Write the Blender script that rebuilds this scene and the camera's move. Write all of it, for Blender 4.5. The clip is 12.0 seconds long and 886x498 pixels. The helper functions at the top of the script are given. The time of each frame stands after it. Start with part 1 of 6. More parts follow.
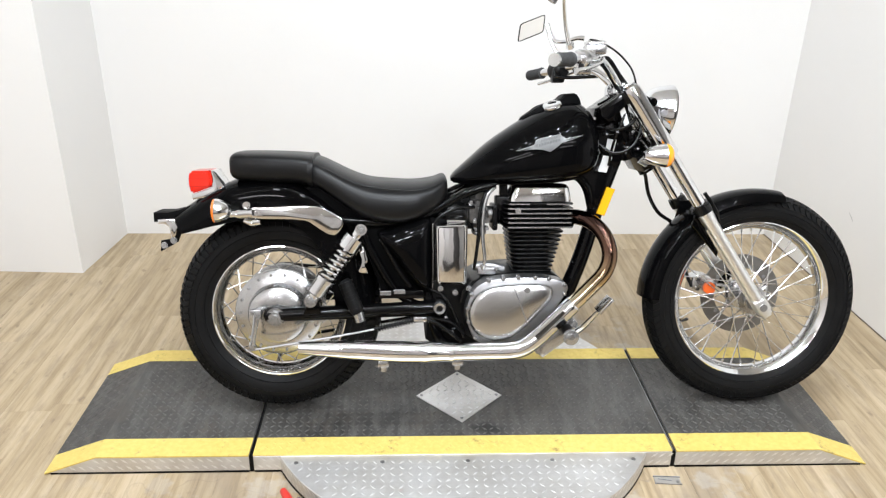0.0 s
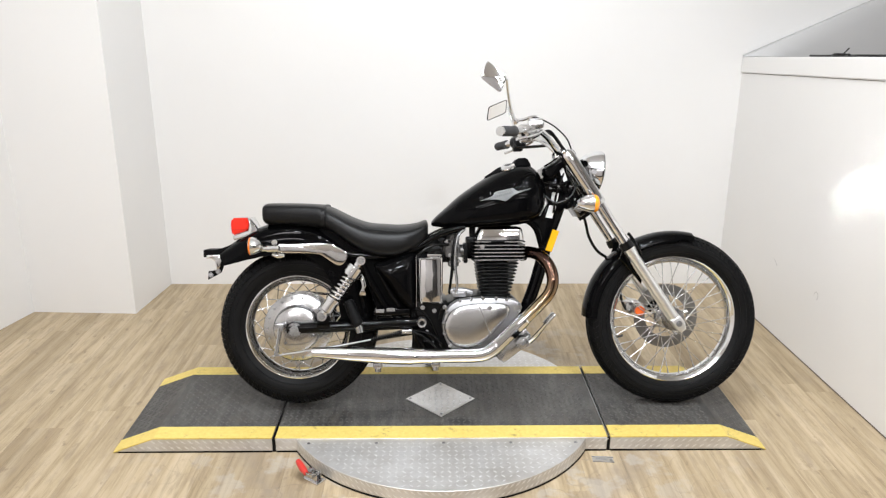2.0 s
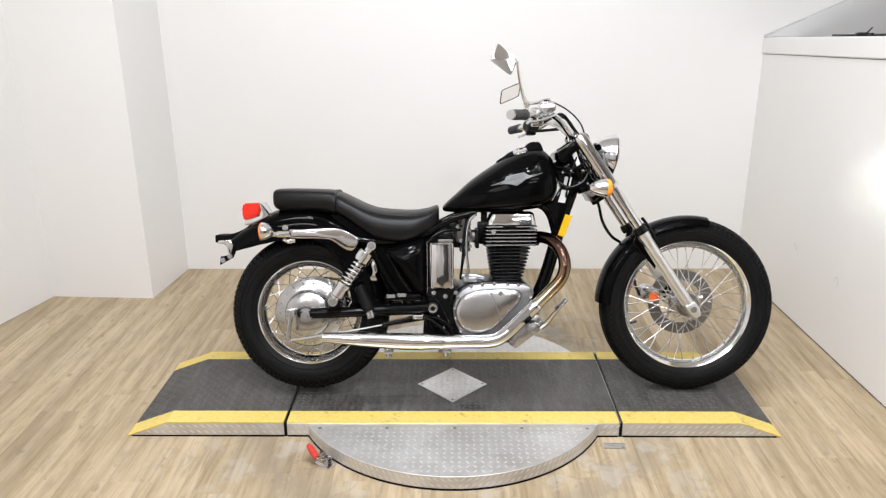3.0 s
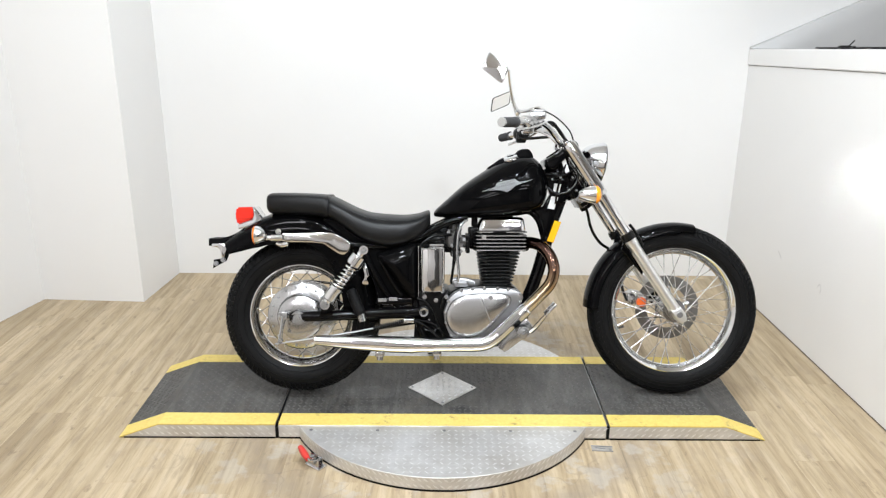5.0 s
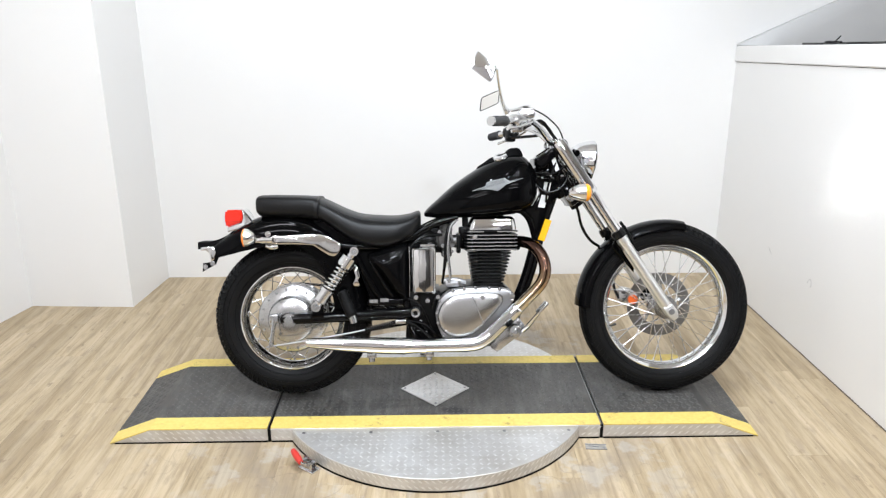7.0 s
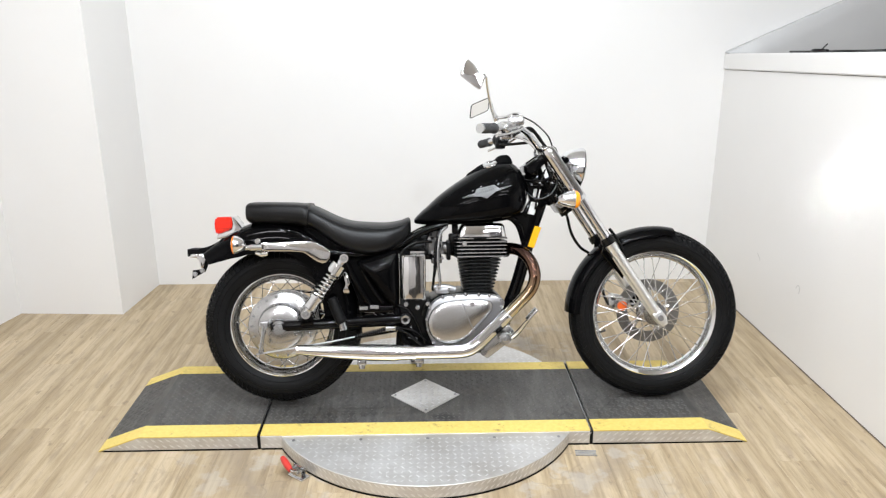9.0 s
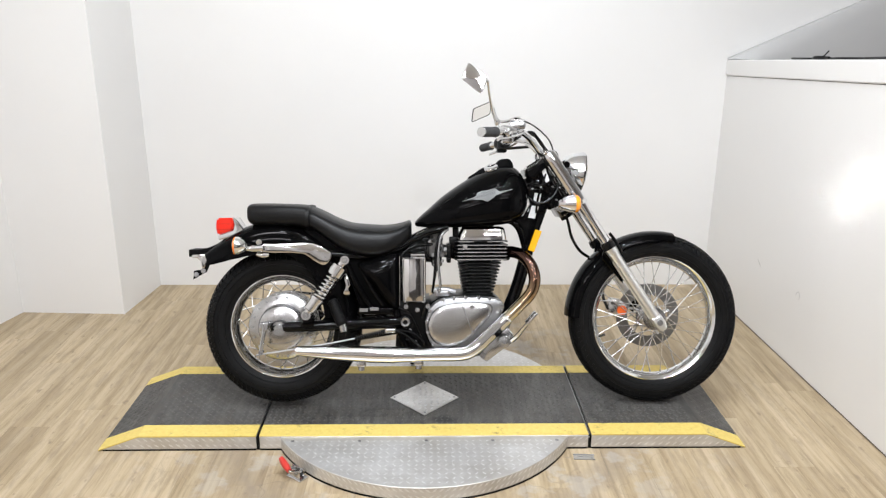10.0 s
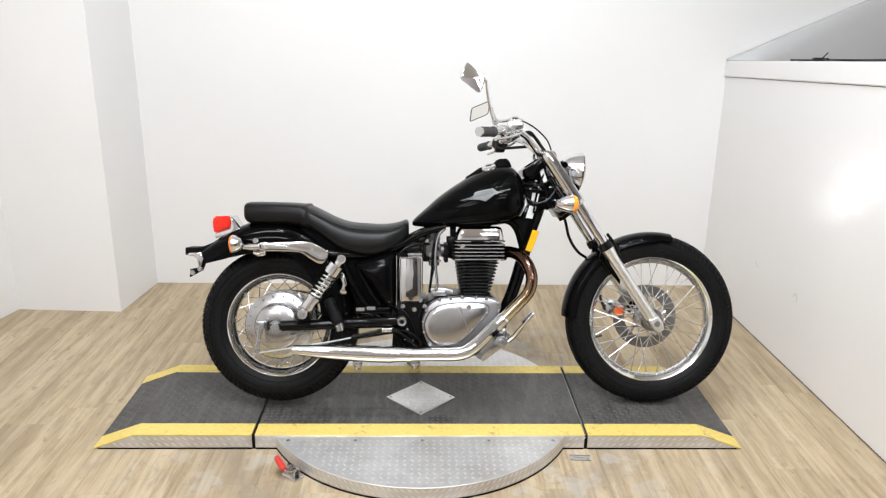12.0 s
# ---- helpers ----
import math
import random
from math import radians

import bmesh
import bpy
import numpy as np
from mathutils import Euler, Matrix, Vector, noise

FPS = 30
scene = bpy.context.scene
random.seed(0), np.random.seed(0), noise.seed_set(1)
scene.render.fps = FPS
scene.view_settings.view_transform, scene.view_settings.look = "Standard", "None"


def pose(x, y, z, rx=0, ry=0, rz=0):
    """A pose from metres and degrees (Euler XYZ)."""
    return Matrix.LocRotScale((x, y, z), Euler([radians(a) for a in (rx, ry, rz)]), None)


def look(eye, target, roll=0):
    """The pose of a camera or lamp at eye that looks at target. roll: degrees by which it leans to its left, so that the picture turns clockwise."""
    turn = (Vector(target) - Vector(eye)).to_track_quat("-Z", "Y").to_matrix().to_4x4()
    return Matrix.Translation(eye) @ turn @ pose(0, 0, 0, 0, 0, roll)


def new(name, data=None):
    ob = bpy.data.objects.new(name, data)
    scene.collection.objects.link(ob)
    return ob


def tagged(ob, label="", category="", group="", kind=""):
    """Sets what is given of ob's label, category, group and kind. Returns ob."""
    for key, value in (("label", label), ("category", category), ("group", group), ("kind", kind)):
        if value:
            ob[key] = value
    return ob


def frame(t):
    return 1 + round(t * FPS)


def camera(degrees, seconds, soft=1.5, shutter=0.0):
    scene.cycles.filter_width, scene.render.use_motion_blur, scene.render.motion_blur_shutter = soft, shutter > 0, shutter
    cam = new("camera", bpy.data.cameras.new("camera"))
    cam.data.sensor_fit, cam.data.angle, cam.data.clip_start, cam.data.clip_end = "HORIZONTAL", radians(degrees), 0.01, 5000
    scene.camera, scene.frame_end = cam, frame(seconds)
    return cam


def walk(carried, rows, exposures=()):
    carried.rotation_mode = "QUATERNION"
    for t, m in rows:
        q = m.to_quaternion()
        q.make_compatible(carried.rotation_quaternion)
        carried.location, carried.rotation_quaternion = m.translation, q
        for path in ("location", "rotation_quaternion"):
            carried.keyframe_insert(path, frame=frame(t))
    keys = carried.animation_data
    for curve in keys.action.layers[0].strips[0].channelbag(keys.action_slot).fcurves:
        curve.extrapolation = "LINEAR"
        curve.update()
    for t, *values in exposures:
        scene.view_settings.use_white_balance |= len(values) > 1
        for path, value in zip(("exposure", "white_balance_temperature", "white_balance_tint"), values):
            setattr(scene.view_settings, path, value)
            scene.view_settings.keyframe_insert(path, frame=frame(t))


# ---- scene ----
cam = camera(60.2, 12.0, soft=1.25)

PATH = [
    (0, (-0.163, -2.076, 1.508), (-0.075, -0.25, 0.696), 1.15),
    (0.5, (-0.047, -2.386, 1.556), (-0.053, -0.531, 0.808), 1.8),
    (1, (-0.045, -2.568, 1.569), (0.004, -0.675, 0.925), 0.2),
    (1.5, (-0.091, -2.751, 1.57), (-0.049, -0.872, 0.884), 0.2),
    (2, (-0.045, -2.76, 1.583), (-0.01, -0.856, 0.973), 0.3),
    (2.5, (-0.005, -2.739, 1.585), (-0.016, -0.846, 0.942), 0.5),
    (3, (0.0, -2.742, 1.58), (-0.025, -0.85, 0.931), -0.3),
    (5, (-0.011, -2.786, 1.582), (-0.005, -0.888, 0.953), 0.4),
    (5.5, (-0.024, -2.783, 1.571), (-0.012, -0.885, 0.941), 0.5),
    (6, (-0.017, -2.782, 1.573), (0.009, -0.884, 0.943), 0.2),
    (6.5, (-0.013, -2.782, 1.574), (0.005, -0.886, 0.938), -0.0),
    (7, (-0.011, -2.778, 1.575), (0.019, -0.879, 0.949), -0.2),
    (9, (0.0, -2.783, 1.578), (0.049, -0.879, 0.968), -0.1),
    (9.5, (0.004, -2.789, 1.579), (0.055, -0.883, 0.975), 0.2),
    (10, (0.007, -2.793, 1.578), (0.05, -0.886, 0.977), 0.4),
    (10.5, (0.009, -2.792, 1.576), (0.061, -0.886, 0.974), 0.3),
    (11, (0.008, -2.796, 1.577), (0.058, -0.891, 0.972), 0.7),
    (11.5, (0.005, -2.794, 1.579), (0.058, -0.886, 0.982), 0.9),
    (12, (0.012, -2.787, 1.578), (0.059, -0.881, 0.975), 0.8),
]
EXPOSURE = ((0, -0.08, 6470, 14), (1.0, -0.09, 6470, 14), (1.5, -0.16, 6520, 15), (2.0, -0.24, 6620, 15), (2.5, -0.29, 6670, 16), (3.0, -0.29, 6620, 16), (5.0, -0.16, 6420, 13),
            (5.5, -0.12, 6320, 14), (7.0, -0.12, 6320, 14), (9.0, -0.18, 6470, 14), (9.5, -0.24, 6470, 14), (10.0, -0.29, 6520, 15), (11.0, -0.29, 6520, 15), (12.0, -0.25, 6520, 15))
walk(cam, [(t, look(eye, target, roll)) for t, eye, target, roll in PATH], EXPOSURE)

# ---- light ----
world = bpy.data.worlds.new("room_air")
world.use_nodes = True
world.node_tree.nodes["Background"].inputs[0].default_value = (1.0, 0.98, 0.95, 1)
world.node_tree.nodes["Background"].inputs[1].default_value = 0.03
scene.world = world


def lamp(name, at, target, watts, size, colour=(0.875, 0.96, 1.0), shape="DISK", spread=180):
    data = bpy.data.lights.new(name, "AREA")
    data.shape, data.size, data.energy, data.color, data.spread = shape, size, watts, colour, radians(spread)
    if shape == "RECTANGLE":
        data.size_y = size * 0.12
    ob = new(name, data)
    ob.matrix_world = look(at, target)
    return ob


# rows of ceiling spots over the booth and strip lights over the shop behind the camera
for x, watts in ((-1.25, 2.5), (-0.9, 6.0), (-0.55, 10.5), (-0.2, 12.5), (0.15, 13.5), (0.5, 12.5), (0.85, 9.0), (1.2, 6.0)):
    lamp("ceiling_spot", (x, -0.75, 2.95), (x * 0.7, 0.25, 0.3), watts * 0.63, 0.055)
    lamp("ceiling_spot", (x + 0.12, -1.25, 2.95), (x * 0.7, 0.3, 0.3), watts * 0.52, 0.055)
# three larger fill lamps, added to even out the booth walls and the return
for x, aim, watts in ((-0.8, 0.6, 19), (0.1, 0.0, 18), (1.0, -0.8, 27)):
    lamp("ceiling_spot", (x, -2.3, 2.95), (aim, 1.0, 0.9), watts, 0.2)
for x, y in ((-1.5, -3.3), (1.5, -3.3), (-1.5, -4.4), (1.5, -4.4)):
    lamp("shop_strip", (x, y, 2.98), (x, y, 0), 28, 1.3, (0.97, 0.98, 1.0), "RECTANGLE")

# added narrow lamp that imitates a patch of glare on the half wall
lamp("wall_spot", (-0.2, -3.0, 2.6), (1.7, 0.16, 0.9), 0.36, 0.16, spread=5)

# ---- materials ----


class Mat:
    """A node material with the usual bits at hand."""

    def __init__(self, name, colour=(0.5, 0.5, 0.5), rough=0.5, metal=0.0, coat=0.0):
        self.m = bpy.data.materials.new(name)
        self.m.use_nodes = True
        self.t = self.m.node_tree
        self.b = self.t.nodes["Principled BSDF"]
        self.b.inputs["Base Color"].default_value = (*colour, 1)
        self.b.inputs["Roughness"].default_value = rough
        self.b.inputs["Metallic"].default_value = metal
        self.b.inputs["Coat Weight"].default_value = coat
        self.b.inputs["Coat Roughness"].default_value = 0.04
        self.coords = self.t.nodes.new("ShaderNodeTexCoord").outputs["Object"]

    def node(self, kind, **inputs):
        n = self.t.nodes.new(kind)
        for k, v in inputs.items():
            key = k.replace("_", " ")
            if hasattr(v, "is_linked") or hasattr(v, "links"):
                self.t.links.new(v, n.inputs[key])
            else:
                n.inputs[key].default_value = v
        return n

    def scaled(self, sx, sy, sz, source=None):
        n = self.t.nodes.new("ShaderNodeMapping")
        self.t.links.new(source or self.coords, n.inputs["Vector"])
        n.inputs["Scale"].default_value = (sx, sy, sz)
        return n.outputs[0]

    def noise(self, scale, detail=4.0, rough=0.6, vector=None):
        return self.node("ShaderNodeTexNoise", Scale=scale, Detail=detail, Roughness=rough, Vector=vector or self.coords).outputs["Fac"]

    def ramp(self, fac, stops):
        n = self.node("ShaderNodeValToRGB", Fac=fac)
        e = n.color_ramp.elements
        while len(e) < len(stops):
            e.new(0.5)
        for el, (p, c) in zip(e, stops):
            el.position, el.color = p, (*c, 1) if len(c) == 3 else c
        return n.outputs["Color"]

    def mix(self, fac, a, b, blend="MIX"):
        n = self.t.nodes.new("ShaderNodeMix")
        n.data_type, n.blend_type = "RGBA", blend
        ins = [n.inputs[0], n.inputs[6], n.inputs[7]]
        for v, s in zip((fac, a, b), ins):
            if hasattr(v, "links"):
                self.t.links.new(v, s)
            elif isinstance(v, tuple):
                s.default_value = (*v, 1)
            else:
                s.default_value = v
        return n.outputs[2]

    def math(self, op, a, b=0.0):
        n = self.t.nodes.new("ShaderNodeMath")
        n.operation = op
        for v, s in zip((a, b), n.inputs):
            if hasattr(v, "links"):
                self.t.links.new(v, s)
            else:
                s.default_value = v
        return n.outputs[0]

    def to(self, key, socket):
        self.t.links.new(socket, self.b.inputs[key])
        return self

    def bump(self, height, strength=0.3, distance=0.002):
        n = self.node("ShaderNodeBump", Height=height, Strength=strength, Distance=distance)
        self.t.links.new(n.outputs[0], self.b.inputs["Normal"])
        return self

    def grade(self, lo, hi, fac, key="Roughness"):
        n = self.node("ShaderNodeMapRange", Value=fac)
        n.inputs["To Min"].default_value, n.inputs["To Max"].default_value = lo, hi
        self.t.links.new(n.outputs[0], self.b.inputs[key])
        return self


def spotted(name, colour, rough, metal=0.0, coat=0.0, vary=0.25, scale=9.0, fine=160.0, bump=0.08, spec=0.5):
    """A surface with soft stains and fine grain over a base colour."""
    m = Mat(name, colour, rough, metal, coat)
    m.b.inputs["Specular IOR Level"].default_value = spec
    big, small = m.noise(scale), m.noise(fine, 3.0)
    dark = tuple(c * (1 - vary) for c in colour)
    light = tuple(min(1.0, c * (1 + vary * 0.6)) for c in colour)
    m.to("Base Color", m.mix(small, m.ramp(big, ((0.3, dark), (0.7, light))), colour))
    m.grade(max(0.02, rough * 0.75), min(1.0, rough * 1.3), big)
    if bump:
        m.bump(small, bump, 0.001)
    return m.m


wall_paint = spotted("white_wall_paint", (0.8, 0.788, 0.772), 0.42, vary=0.03, scale=1.5, fine=90, bump=0.1)
ceiling_paint = spotted("ceiling_paint", (0.74, 0.74, 0.735), 0.8, vary=0.05, scale=2, fine=60)
# grey that stands in for the shaded right end of the back wall
shade_paint = spotted("pale_grey_paint", (0.56, 0.555, 0.55), 0.7, vary=0.05, scale=2, fine=60)
grey_paint = spotted("grey_paint", (0.36, 0.355, 0.35), 0.7, vary=0.06, scale=2, fine=60)
shop_wall = spotted("shop_wall_paint", (0.5, 0.495, 0.485), 0.7, vary=0.1, scale=1, fine=40)
scuff_grey = spotted("scuff_grey", (0.5, 0.49, 0.48), 0.6, vary=0.1)
reflection_dark = spotted("dark_wall_panel", (0.06, 0.058, 0.056), 0.6, vary=0.2, scale=2, fine=40)
sealant = spotted("dark_joint", (0.13, 0.1, 0.075), 0.8, vary=0.3)


def oak():
    m = Mat("light_oak_vinyl", (0.5, 0.38, 0.24), 0.33)
    rnd = m.t.nodes.new("ShaderNodeObjectInfo").outputs["Random"]
    shift = m.t.nodes.new("ShaderNodeVectorMath")
    shift.operation = "MULTIPLY_ADD"
    m.t.links.new(m.coords, shift.inputs[0])
    shift.inputs[1].default_value = (1, 1, 1)
    comb = m.node("ShaderNodeCombineXYZ", X=m.math("MULTIPLY", rnd, 37.0), Y=m.math("MULTIPLY", rnd, 91.0), Z=0.0)
    m.t.links.new(comb.outputs[0], shift.inputs[2])
    v = shift.outputs[0]
    cloud = m.noise(1.0, 4.0, 0.6, m.scaled(9, 2.2, 1, v))
    strip = m.noise(1.0, 2.0, 0.45, m.scaled(24, 1.1, 1, v))
    grain = m.noise(1.0, 6.0, 0.7, m.scaled(60, 3.0, 1, v))
    fine = m.noise(1.0, 3.0, 0.7, m.scaled(260, 9, 1, v))
    tone = m.ramp(cloud, ((0.28, (0.259, 0.201, 0.129)), (0.42, (0.384, 0.309, 0.198)), (0.55, (0.499, 0.411, 0.276)), (0.72, (0.605, 0.519, 0.382))))
    tone = m.mix(0.55, tone, m.ramp(strip, ((0.36, (0.250, 0.192, 0.115)), (0.44, (0.403, 0.323, 0.202)), (0.53, (0.518, 0.435, 0.294)), (0.62, (0.634, 0.552, 0.419)))))
    tone = m.mix(0.45, tone, m.ramp(grain, ((0.34, (0.2, 0.152, 0.095)), (0.5, (0.490, 0.402, 0.276)), (0.7, (0.605, 0.514, 0.386)))))
    each = m.ramp(rnd, ((0.0, (0.82, 0.775, 0.725)), (0.3, (0.94, 0.9, 0.85)), (0.7, (1.03, 0.99, 0.945)), (1.0, (1.13, 1.09, 1.05))))
    tone = m.mix(1.0, tone, each, "MULTIPLY")
    patch = m.noise(1.0, 5.0, 0.65, m.scaled(26, 7, 1, v))
    tone = m.mix(m.ramp(patch, ((0.5, (0, 0, 0)), (0.68, (0.55, 0.55, 0.55)))), tone, (0.32, 0.25, 0.175))
    knot = m.noise(1.0, 3.0, 0.6, m.scaled(22, 11, 1, v))
    tone = m.mix(m.ramp(knot, ((0.63, (0, 0, 0)), (0.73, (0.7, 0.7, 0.7)))), tone, (0.22, 0.165, 0.115))
    place = m.t.nodes.new("ShaderNodeNewGeometry").outputs["Position"]
    far = m.t.nodes.new("ShaderNodeVectorMath")
    far.operation = "LENGTH"
    m.t.links.new(place, far.inputs[0])
    smear = m.noise(1.0, 5.0, 0.7, m.scaled(3, 3, 1, place))
    ring = m.node("ShaderNodeMapRange", Value=m.math("ABSOLUTE", m.math("SUBTRACT", m.math("ADD", far.outputs["Value"], m.math("MULTIPLY", smear, 0.3)), 0.93)))
    ring.inputs["From Min"].default_value, ring.inputs["From Max"].default_value = 0.10, 0.0
    mark = m.math("MULTIPLY", ring.outputs[0], m.math("MULTIPLY", m.noise(1.0, 4.0, 0.7, m.scaled(9, 9, 1, place)), 0.95))
    tone = m.mix(mark, tone, (0.27, 0.23, 0.19))
    swirl = m.noise(1.0, 2.0, 0.45, m.scaled(4.2, 4.2, 1, place))
    thin = m.node("ShaderNodeMapRange", Value=m.math("ABSOLUTE", m.math("SUBTRACT", swirl, 0.5)))
    thin.inputs["From Min"].default_value, thin.inputs["From Max"].default_value = 0.007, 0.0
    near = m.node("ShaderNodeMapRange", Value=far.outputs["Value"])
    near.inputs["From Min"].default_value, near.inputs["From Max"].default_value = 1.25, 0.8
    lines = m.math("MULTIPLY", m.math("MULTIPLY", thin.outputs[0], near.outputs[0]), m.math("MULTIPLY", m.noise(1.0, 3.0, 0.6, m.scaled(14, 14, 1, place)), 0.75))
    tone = m.mix(lines, tone, (0.2, 0.165, 0.13))
    blot = m.noise(1.0, 4.0, 0.6, m.scaled(7.0, 7.0, 1, place))
    smudge = m.math("MULTIPLY", m.ramp(blot, ((0.53, (0, 0, 0)), (0.6, (0.42, 0.42, 0.42)))), near.outputs[0])
    tone = m.mix(smudge, tone, (0.5, 0.475, 0.44))
    m.to("Base Color", m.mix(m.math("MULTIPLY", fine, 0.2), tone, (0.24, 0.17, 0.105)))
    m.b.inputs["Specular IOR Level"].default_value = 0.22
    m.grade(0.36, 0.55, cloud)
    m.bump(fine, 0.12, 0.0008)
    return m.m


plank_oak = oak()


def tread_steel(name, colour, rough, dirt):
    m = Mat(name, colour, rough, 0.75)
    big = m.noise(5.0, 5.0, 0.65)
    scratch = m.noise(1.0, 4.0, 0.7, m.scaled(14, 120, 40))
    m.to("Base Color", m.mix(m.math("MULTIPLY", scratch, 0.35), m.mix(m.ramp(big, ((0.35, (1, 1, 1)), (0.75, (0, 0, 0)))), dirt, colour), tuple(c * 0.72 for c in dirt)))
    m.grade(rough * 0.7, rough * 1.6, m.noise(9.0, 6.0, 0.75))
    m.bump(scratch, 0.06, 0.0006)
    return m.m


plate_steel = tread_steel("aluminium_tread_plate", (0.84, 0.84, 0.84), 0.42, (0.54, 0.515, 0.48))
lug_steel = tread_steel("worn_tread_lugs", (0.88, 0.88, 0.88), 0.36, (0.8, 0.795, 0.79))


def deck_black():
    m = Mat("black_deck_coating", (0.045, 0.044, 0.043), 0.55)
    big, fine = m.noise(3.4, 6.0, 0.75), m.noise(220.0, 3.0)
    wear = m.ramp(big, ((0.36, (0.01, 0.0095, 0.009)), (0.64, (0.062, 0.058, 0.053))))
    place = m.t.nodes.new("ShaderNodeNewGeometry").outputs["Position"]
    off = m.node("ShaderNodeVectorMath")
    off.operation = "DISTANCE"
    m.t.links.new(m.scaled(1.0, 1.7, 0.0, place), off.inputs[0])
    off.inputs[1].default_value = (0.07, -0.29, 0.0)
    oil = m.ramp(m.math("ADD", off.outputs["Value"], m.math("MULTIPLY", m.noise(30.0, 3.0), 0.06)), ((0.06, (0.85, 0.85, 0.85)), (0.095, (0, 0, 0))))
    scuff = m.noise(1.0, 6.0, 0.75, m.scaled(26, 6, 1))
    wear = m.mix(m.ramp(scuff, ((0.45, (0, 0, 0)), (0.68, (0.75, 0.75, 0.75)))), wear, (0.135, 0.13, 0.12))
    rust = m.noise(11.0, 5.0, 0.7)
    wear = m.mix(m.ramp(rust, ((0.52, (0, 0, 0)), (0.7, (0.6, 0.6, 0.6)))), wear, (0.07, 0.055, 0.042))
    wear = m.mix(m.math("MULTIPLY", fine, 0.4), wear, (0.1, 0.098, 0.094))
    m.to("Base Color", m.mix(oil, wear, (0.012, 0.012, 0.012)))
    m.grade(0.38, 0.65, big)
    m.bump(fine, 0.2, 0.001)
    return m.m


deck = deck_black()
deck_lug = spotted("worn_deck_lugs", (0.09, 0.086, 0.08), 0.44, vary=0.6, scale=7, fine=180, bump=0.1)


def brushed():
    m = Mat("brushed_alloy", (0.6, 0.6, 0.6), 0.3, 1.0)
    lines = m.noise(1.0, 4.0, 0.7, m.scaled(5, 40, 110))
    big = m.noise(9.0, 3.0)
    m.to("Base Color", m.mix(big, (0.46, 0.46, 0.46), (0.56, 0.56, 0.56)))
    m.grade(0.2, 0.29, lines)
    m.bump(lines, 0.05, 0.0005)
    return m.m


brushed_alloy = brushed()


def tape_yellow():
    m = Mat("yellow_edge_paint", (0.78, 0.53, 0.06), 0.5)
    scuff, fine = m.noise(16.0, 6.0, 0.78), m.noise(70.0, 4.0)
    tone = m.ramp(fine, ((0.2, (0.66, 0.49, 0.11)), (0.8, (0.8, 0.63, 0.19))))
    m.to("Base Color", m.mix(m.ramp(scuff, ((0.57, (0, 0, 0)), (0.7, (0.85, 0.85, 0.85)))), tone, (0.24, 0.17, 0.06)))
    m.bump(fine, 0.25, 0.001)
    return m.m


yellow = tape_yellow()
chrome = spotted("chrome", (0.74, 0.745, 0.755), 0.075, 1.0, vary=0.03, scale=12, bump=0.0)
satin_alloy = spotted("satin_alloy", (0.66, 0.66, 0.66), 0.22, 1.0, vary=0.08, scale=14, fine=220, bump=0.03)
cast_alloy = spotted("cast_alloy", (0.37, 0.37, 0.375), 0.4, 1.0, vary=0.15, scale=20, fine=240, bump=0.1)
carb_alloy = spotted("grimy_cast_alloy", (0.16, 0.155, 0.15), 0.42, 0.9, vary=0.5, scale=45, fine=240, bump=0.15)
drum_alloy = spotted("dull_polished_alloy", (0.5, 0.5, 0.5), 0.24, 1.0, vary=0.3, scale=16, fine=200, bump=0.05)
fork_alloy = spotted("clear_coated_alloy", (0.82, 0.82, 0.81), 0.36, 1.0, vary=0.05, scale=14, fine=200, bump=0.02)
gloss_black = spotted("gloss_black_paint", (0.002, 0.002, 0.0022), 0.035, 0.0, 0.0, vary=0.2, scale=5, bump=0.0, spec=0.08)
frame_black = spotted("black_frame_paint", (0.002, 0.002, 0.0022), 0.08, 0.0, 0.0, vary=0.2, scale=12, bump=0.0, spec=0.16)
matt_black = spotted("matt_black_plastic", (0.004, 0.004, 0.0042), 0.5, vary=0.25, scale=25, fine=300, bump=0.1, spec=0.05)
fin_black = spotted("black_engine_paint", (0.003, 0.003, 0.003), 0.33, vary=0.3, scale=22, fine=260, bump=0.1, spec=0.2)
leather = spotted("black_vinyl", (0.0035, 0.0035, 0.0037), 0.36, vary=0.2, scale=10, fine=420, bump=0.16, spec=0.26)
# grip rubber lightened to grey, for the bright haze over the handlebar
grip_rubber = spotted("worn_grip_rubber", (0.05, 0.05, 0.05), 0.55, vary=0.3, scale=30, fine=300, bump=0.1, spec=0.3)
rubber = spotted("tyre_rubber", (0.007, 0.007, 0.0072), 0.46, vary=0.45, scale=14, fine=260, bump=0.25, spec=0.11)
hose = spotted("rubber_hose", (0.004, 0.004, 0.004), 0.25, vary=0.2, spec=0.25)
disc_steel = spotted("brake_disc_steel", (0.27, 0.262, 0.25), 0.36, 1.0, vary=0.15, scale=30, fine=300, bump=0.05)
red_lens = spotted("red_lens", (0.74, 0.018, 0.004), 0.2, 0.0, 0.1, vary=0.1, bump=0.0)
rear_red = spotted("dark_red_lens", (0.32, 0.01, 0.004), 0.25, 0.0, 0.1, vary=0.1, bump=0.0)
amber_lens = spotted("amber_lens", (0.95, 0.33, 0.015), 0.12, 0.0, 0.8, vary=0.1, bump=0.0)
rear_amber = spotted("dark_amber_lens", (0.85, 0.19, 0.012), 0.12, 0.0, 0.8, vary=0.1, bump=0.0)
amber_reflector = spotted("amber_reflector", (0.86, 0.44, 0.01), 0.2, 0.0, 0.6, vary=0.1, fine=400, bump=0.2)
